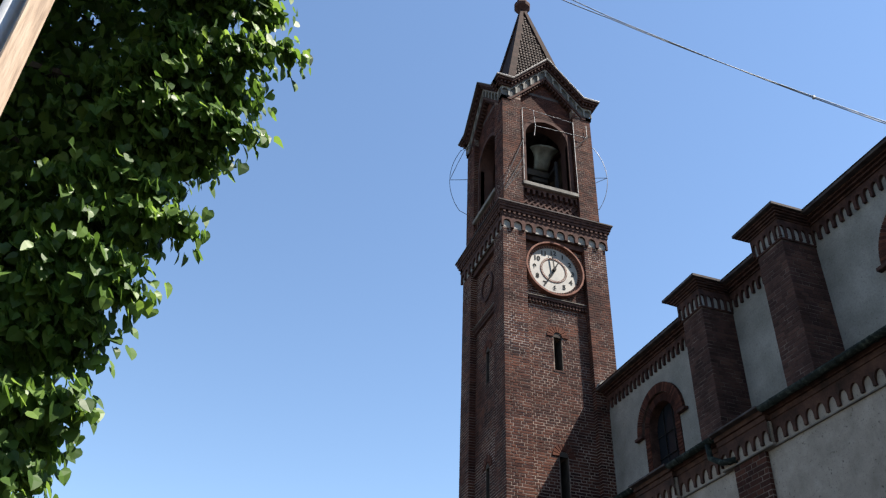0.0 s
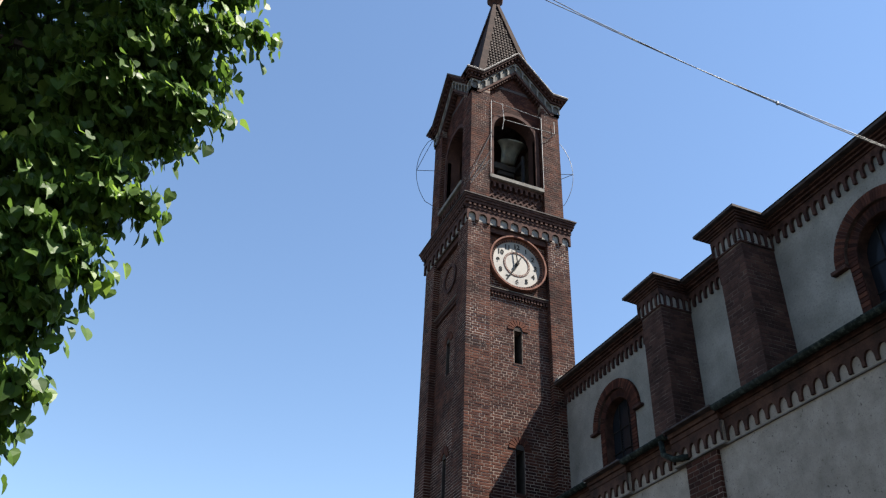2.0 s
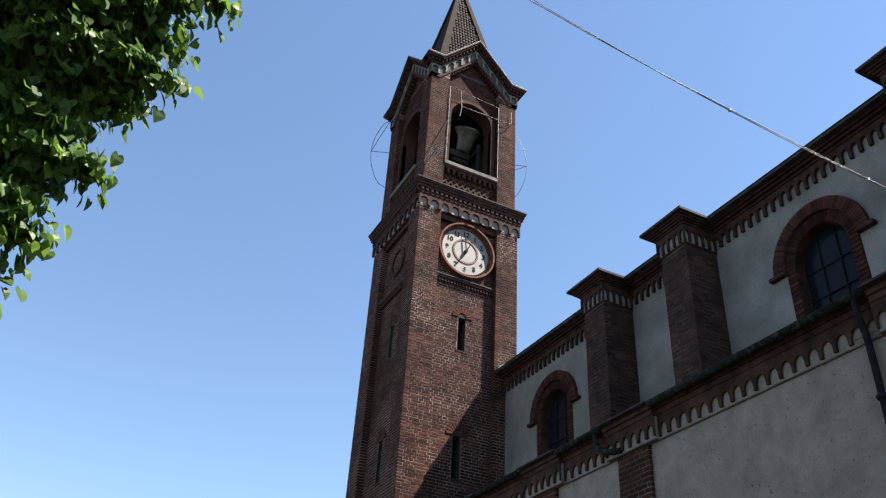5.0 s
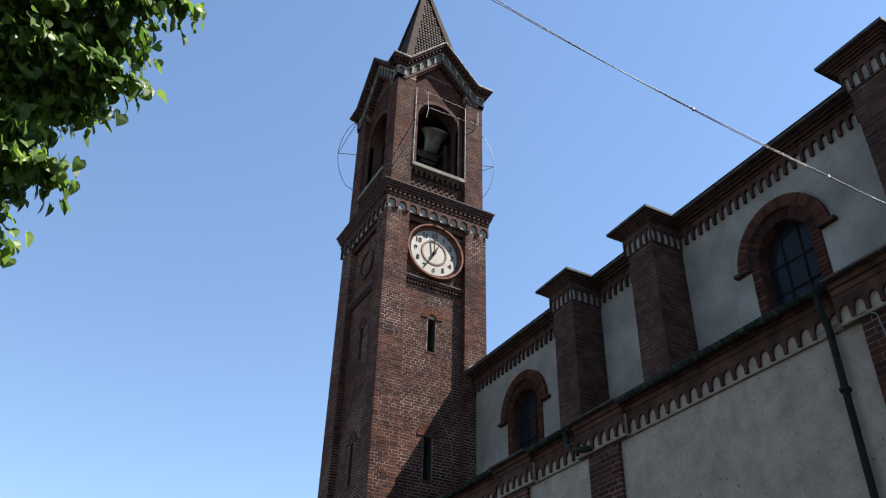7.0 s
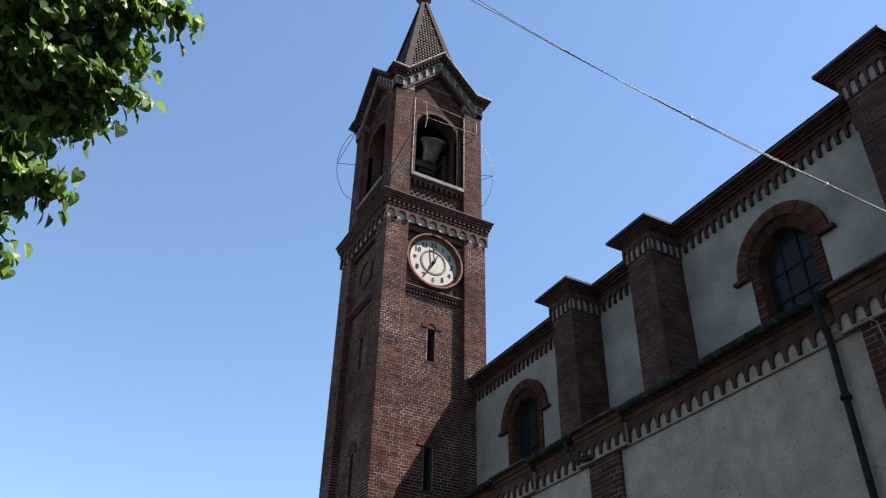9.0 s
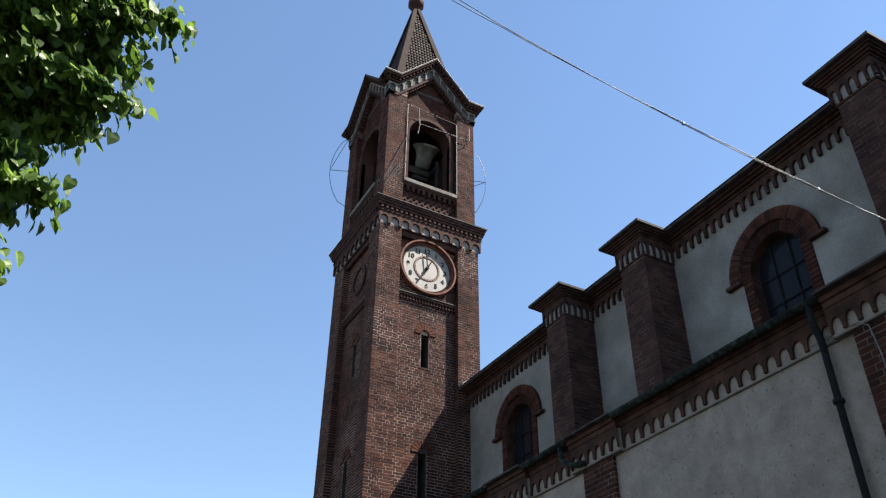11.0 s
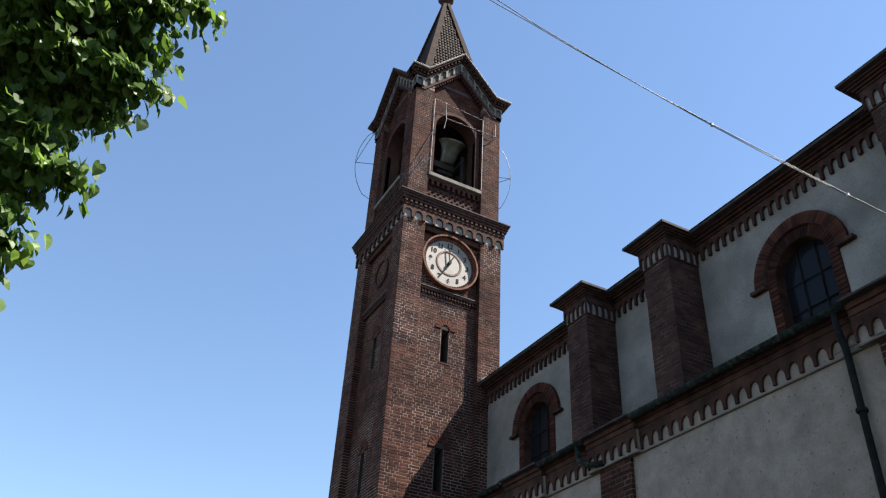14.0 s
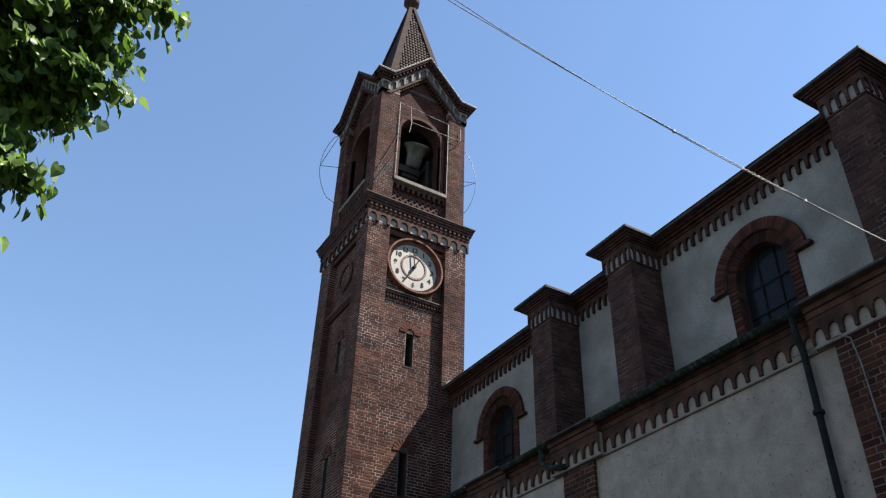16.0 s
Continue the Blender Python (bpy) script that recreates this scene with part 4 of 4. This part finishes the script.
post = thing("wooden_post", "weathered pale wooden post with a galvanised pole behind", "post", polar(19.1, 1.5))
bm = bmesh.new()
box(bm, -0.024, 0.024, -0.024, 0.024, 0, 3.7, 0.004)
part("timber", bm, M_WOOD, post, "weathered pale timber", m=pose(0, 0, 0, 0, 0, 19.1))
bm = bmesh.new()
q = polar(20.75, 1.53) - polar(19.1, 1.5)
tube(bm, [(q.x, q.y, 0), (q.x, q.y, 3.7)], 0.02, 16)
part("pole", bm, M_ZINC, post, "galvanised steel pole", smooth=True)

# ---- linden tree ----
TRX, TRY = -2.1, 3.64
PROFILE = [(2.2, 1.35), (2.76, 1.68), (3.3, 1.66), (3.8, 1.71), (4.3, 1.87), (4.8, 2.13), (5.2, 2.32), (5.6, 2.32), (6.0, 2.24), (6.6, 2.14), (7.1, 2.05), (7.8, 2.3), (8.6, 2.5), (9.5, 2.4), (10.5, 1.8), (11.3, 0.6)]


def crown_radius(z):
    for (a, ra), (b, rb) in zip(PROFILE, PROFILE[1:]):
        if a <= z <= b:
            return ra + (rb - ra) * (z - a) / (b - a)
    return 0.0


def lean(z):
    """The crown's top, out of view, is shifted sunward to shade the leaves below."""
    f = min(1.0, max(0.0, (z - 6.3) / 0.9))
    return Vector((1.12 * f, -0.85 * f, 0))


eye = Vector(EYE) - Vector((TRX, TRY, 0))
OUTER = [(-1.6, 47.4, 3.27), (1.0, 51.4, 3.35), (0.7, 49.4, 3.43), (0.4, 42.0, 3.33), (2.4, 40.8, 3.42), (3.6, 39.0, 3.53), (3.6, 35.0, 3.43), (6.0, 36.6, 3.48),
         (6.6, 33.2, 3.61), (6.1, 30.1, 3.50), (7.5, 27.4, 3.62), (8.4, 25.6, 3.72), (8.1, 22.4, 3.61), (8.5, 21.3, 3.70), (8.8, 20.1, 3.80), (8.9, 18.1, 3.67),
         (2.7, 49.6, 3.35), (3.4, 46.9, 3.43), (1.1, 46.2, 3.27), (3.1, 44.3, 3.37), (1.4, 43.7, 3.46), (4.4, 42.1, 3.33), (6.0, 44.1, 3.38), (5.9, 39.5, 3.52),
         (7.9, 31.8, 3.47), (9.0, 29.0, 3.59)]


def hollow(p):
    """The open side of the crown over the path, up to the unseen overhang that shades it."""
    d = p - eye
    az = math.degrees(math.atan2(-d.x, d.y))
    deep = 3.2 + 0.8 * min(1.0, max(0.0, (az - 4.0) / 9.0))
    roof = 1.6 - 0.27 * min(1.0, max(0.0, (az - 1.0) / 5.0))
    return (d.xy.length < deep and d.z < roof * d.xy.length) or d.length < 3.0 or p.z < 2.3


tree = thing("linden_tree", "leafy linden tree with dense drooping green crown", "tree", (TRX, TRY, 0))
rng = random.Random(5)
bm = bmesh.new()
tube(bm, [(0, 0, -0.05), (0.02, 0.0, 0.4), (0.0, 0.03, 1.5), (-0.03, 0.02, 3.0), (0.02, 0.0, 4.5), (0.1, -0.05, 7.2), (0.4, -0.3, 10.6)], [0.24, 0.19, 0.17, 0.155, 0.13, 0.09, 0.02], 14)
part("trunk", bm, M_BARK, tree, smooth=True)
boughs = []
for i in range(430):
    z = rng.uniform(2.7, 6.7) if rng.random() < 0.72 else rng.uniform(6.7, 10.6)
    if 6.1 < z < 7.2:
        continue
    a = rng.uniform(0, 2 * math.pi)
    R = crown_radius(z) * rng.uniform(0.80, 0.96)
    z0 = min(10.0, max(2.2, z - rng.uniform(0.1, 0.9)))
    boughs.append((Vector((0, 0, z0)) + lean(z0) * 0.5, Vector((R * math.cos(a), R * math.sin(a), z - rng.uniform(0.12, 0.35))) + lean(z)))
# long outer boughs that hang over the square: bearing, height angle and distance from the open path
for az, up, d in OUTER:
    tip = eye + polar(az, d) + Vector((0, 0, d * math.tan(radians(up))))
    boughs.append((Vector((0, 0, tip.z - 0.5)), tip))
for i, (root, tip) in enumerate(boughs):
    mid = root.lerp(tip, 0.62) + Vector((0, 0, rng.uniform(0.25, 0.45)))
    boughs[i] = path = [root * (1 - t) ** 2 + mid * 2 * t * (1 - t) + tip * t * t for t in (0, .2, .4, .6, .8, 1)]
    if (i < 90 or i > len(boughs) - 16) and not any(hollow(q) for q in path[2:]):
        bm = bmesh.new()
        tube(bm, path, [0.04, 0.032, 0.024, 0.016, 0.010, 0.004], 6)
        part("limb", bm, M_BARK, tree)


def leaf_shape(p, q, size, fold, V, F):
    """A heart-shaped leaf with a pointed tip, folded along its midrib and curled; the tip lies along -z of its own frame."""
    b = len(V)
    cu, wide = rng.uniform(-0.25, 0.05), rng.uniform(0.92, 1.2)
    for x, y, z in ((0, 0, 0), (0, 0.02, -0.36), (0, cu * 0.4, -0.70), (0, cu, -0.95),
                    (-0.24, fold, 0.13), (-0.45, fold * 1.5, -0.06), (-0.50, fold * 1.6, -0.30), (-0.36, fold * 1.1 + cu * 0.3, -0.58), (-0.14, fold * 0.4 + cu * 0.6, -0.82),
                    (0.24, fold, 0.13), (0.45, fold * 1.5, -0.06), (0.50, fold * 1.6, -0.30), (0.36, fold * 1.1 + cu * 0.3, -0.58), (0.14, fold * 0.4 + cu * 0.6, -0.82)):
        V.append(p + q @ Vector((x * size * wide, y * size, z * size)))
    for o in (4, 9):
        F += [(b, b + o, b + o + 1), (b, b + o + 1, b + o + 2, b + 1), (b + 1, b + o + 2, b + o + 3), (b + 1, b + o + 3, b + o + 4, b + 2), (b + 2, b + o + 4, b + 3)]


def leaf_pose():
    return Euler((radians(rng.gauss(30, 26)), radians(rng.gauss(0, 26)), radians(rng.uniform(0, 360)))).to_quaternion()


def hung(out):
    """A leaf that hangs from a twig: the tip droops outward, the blade turns to the light."""
    tip = (out * rng.uniform(0.1, 0.7) + Vector((rng.gauss(0, 0.3), rng.gauss(0, 0.3), -rng.uniform(0.4, 1.0)))).normalized()
    face = out * 0.35 + Vector((0.52, -0.45, 0.36)) + Vector((rng.gauss(0, 0.5), rng.gauss(0, 0.5), rng.gauss(0, 0.4)))
    face = (face - tip * face.dot(tip)).normalized()
    ax = face.cross(-tip)
    return Matrix((ax, face, -tip)).transposed().to_quaternion()


crown = ([], [])
for n, path in enumerate(boughs):
    outer = n >= len(boughs) - len(OUTER)
    for k in range(46 if outer else 20):
        t = 1.0 - (0.34 if outer else 0.55) * rng.random() ** 1.2
        i = min(4, int(t * 5))
        p = path[i].lerp(path[i + 1], t * 5 - i)
        way = (path[i + 1] - path[i]).normalized()
        flat = Vector((way.x, way.y, 0)).normalized()
        out = (way * 0.8 + Vector((rng.gauss(0, 0.55), rng.gauss(0, 0.55), rng.gauss(-0.1, 0.3)))).normalized()
        ln = rng.uniform(0.10, 0.22) if outer else rng.uniform(0.14, 0.30)
        cnt = max(3, int(ln / 0.026))
        for q in range(cnt):
            f = (q + 0.6) / cnt
            at = p + out * ln * f + Vector((0, 0, -0.22 * ln * f * f)) + Vector((rng.gauss(0, 0.018), rng.gauss(0, 0.018), rng.gauss(-0.02, 0.018)))
            if not outer and (hollow(at) or (at.z < 6.3 and at.xy.length > 0.92 * crown_radius(at.z))):
                continue
            leaf_shape(at, hung((flat + out).normalized()), rng.uniform(0.045, 0.078), rng.uniform(0.0, 0.2), *crown)
for k in range(96000):
    z = rng.uniform(2.4, 6.6) if k % 20 < 13 else rng.uniform(6.6, 11.2)
    f = math.sqrt(rng.uniform(0.08, 0.9))
    a = rng.uniform(0, 2 * math.pi)
    r = crown_radius(z) * f
    p = Vector((r * math.cos(a), r * math.sin(a), z)) + lean(z)
    if hollow(p) or f > 0.84 + 0.2 * noise.noise(p * 1.8):
        continue
    # larger leaves in the unseen top, added to block more sun
    leaf_shape(p, leaf_pose(), rng.uniform(0.06, 0.095) if z < 6.6 else rng.uniform(0.09, 0.14), rng.uniform(0.02, 0.16), *crown)
me = bpy.data.meshes.new("crown")
me.from_pydata(crown[0], [], crown[1])
me.materials.append(M_LEAF)
part("crown", me, None, tree, "dense heart-shaped green leaves", kind="stuff")

# ---- brickwork of the tower ----
rng = random.Random(3)
walls, KT = [], 0.76
for k in (0, 1):
    m = FACES[k]
    for a, b in ((-HS, -PIL), (PIL, HS)):
        walls.append((m @ Matrix.Translation((0, -HS, 0)), courses(a, b, 3.0, Z_BAND, rng, (), KT, 0.013)))
        walls.append((m @ Matrix.Translation((0, -HB, 0)), [q for q in courses(-HB if a < 0 else PIL, -PIL if a < 0 else HB, 14.18, 18.1, rng, (), KT) if q[1] + q[3] < Z_EAVE - 0.58 + min(rake(q[0]), rake(q[0] + q[2]))]))
    holes = [(-SL - 0.01, SL + 0.01, a - 0.03, b + 0.09) for a, b in SLITS] + [(-PIL, PIL, 11.54, 11.74)]
    panel = courses(-PIL, PIL, 3.0, 13.2, rng, holes, KT, 0.014)
    at = m @ Matrix.Translation((0, -HS + REC, 0))
    near = [q for q in panel if 8.3 < q[1] < 9.8] if k == 0 else []
    single_bricks(at, near[:290], tower, 0.005)
    walls.append((at, [q for q in panel if q not in near[:290]]))
    sp = [q for q in courses(-PIL, PIL, 14.98, 18.8, rng, [(-OP - 0.1, OP + 0.1, 14, SPR)], KT)
          for u in (q[0] + q[2] / 2,) if math.hypot(u, max(0.0, q[1] + q[3] - SPR)) > OP + 0.10 and q[1] + q[3] < Z_EAVE + min(rake(q[0]), rake(q[0] + q[2])) - 0.63]
    walls.append((m @ Matrix.Translation((0, -HB + 0.14, 0)), sp))
# inner sides of the pilasters
walls.append((FACES[1] @ Matrix.Translation((0, PIL, 0)), courses(HS - REC, HS, 3.0, Z_BAND, rng, (), KT)))
walls.append((Matrix.Translation((0, PIL, 0)), courses(-HS, -HS + REC, 3.0, Z_BAND, rng, (), KT)))
walls.append((FACES[1] @ Matrix.Translation((0, PIL, 0)), courses(HB - 0.14, HB, 14.18, 17.7, rng, (), KT)))
walls.append((Matrix.Translation((0, PIL, 0)), courses(-HB, -HB + 0.14, 14.18, 17.7, rng, (), KT)))
brickwork("brickwork", walls, M_BRICK, tower)
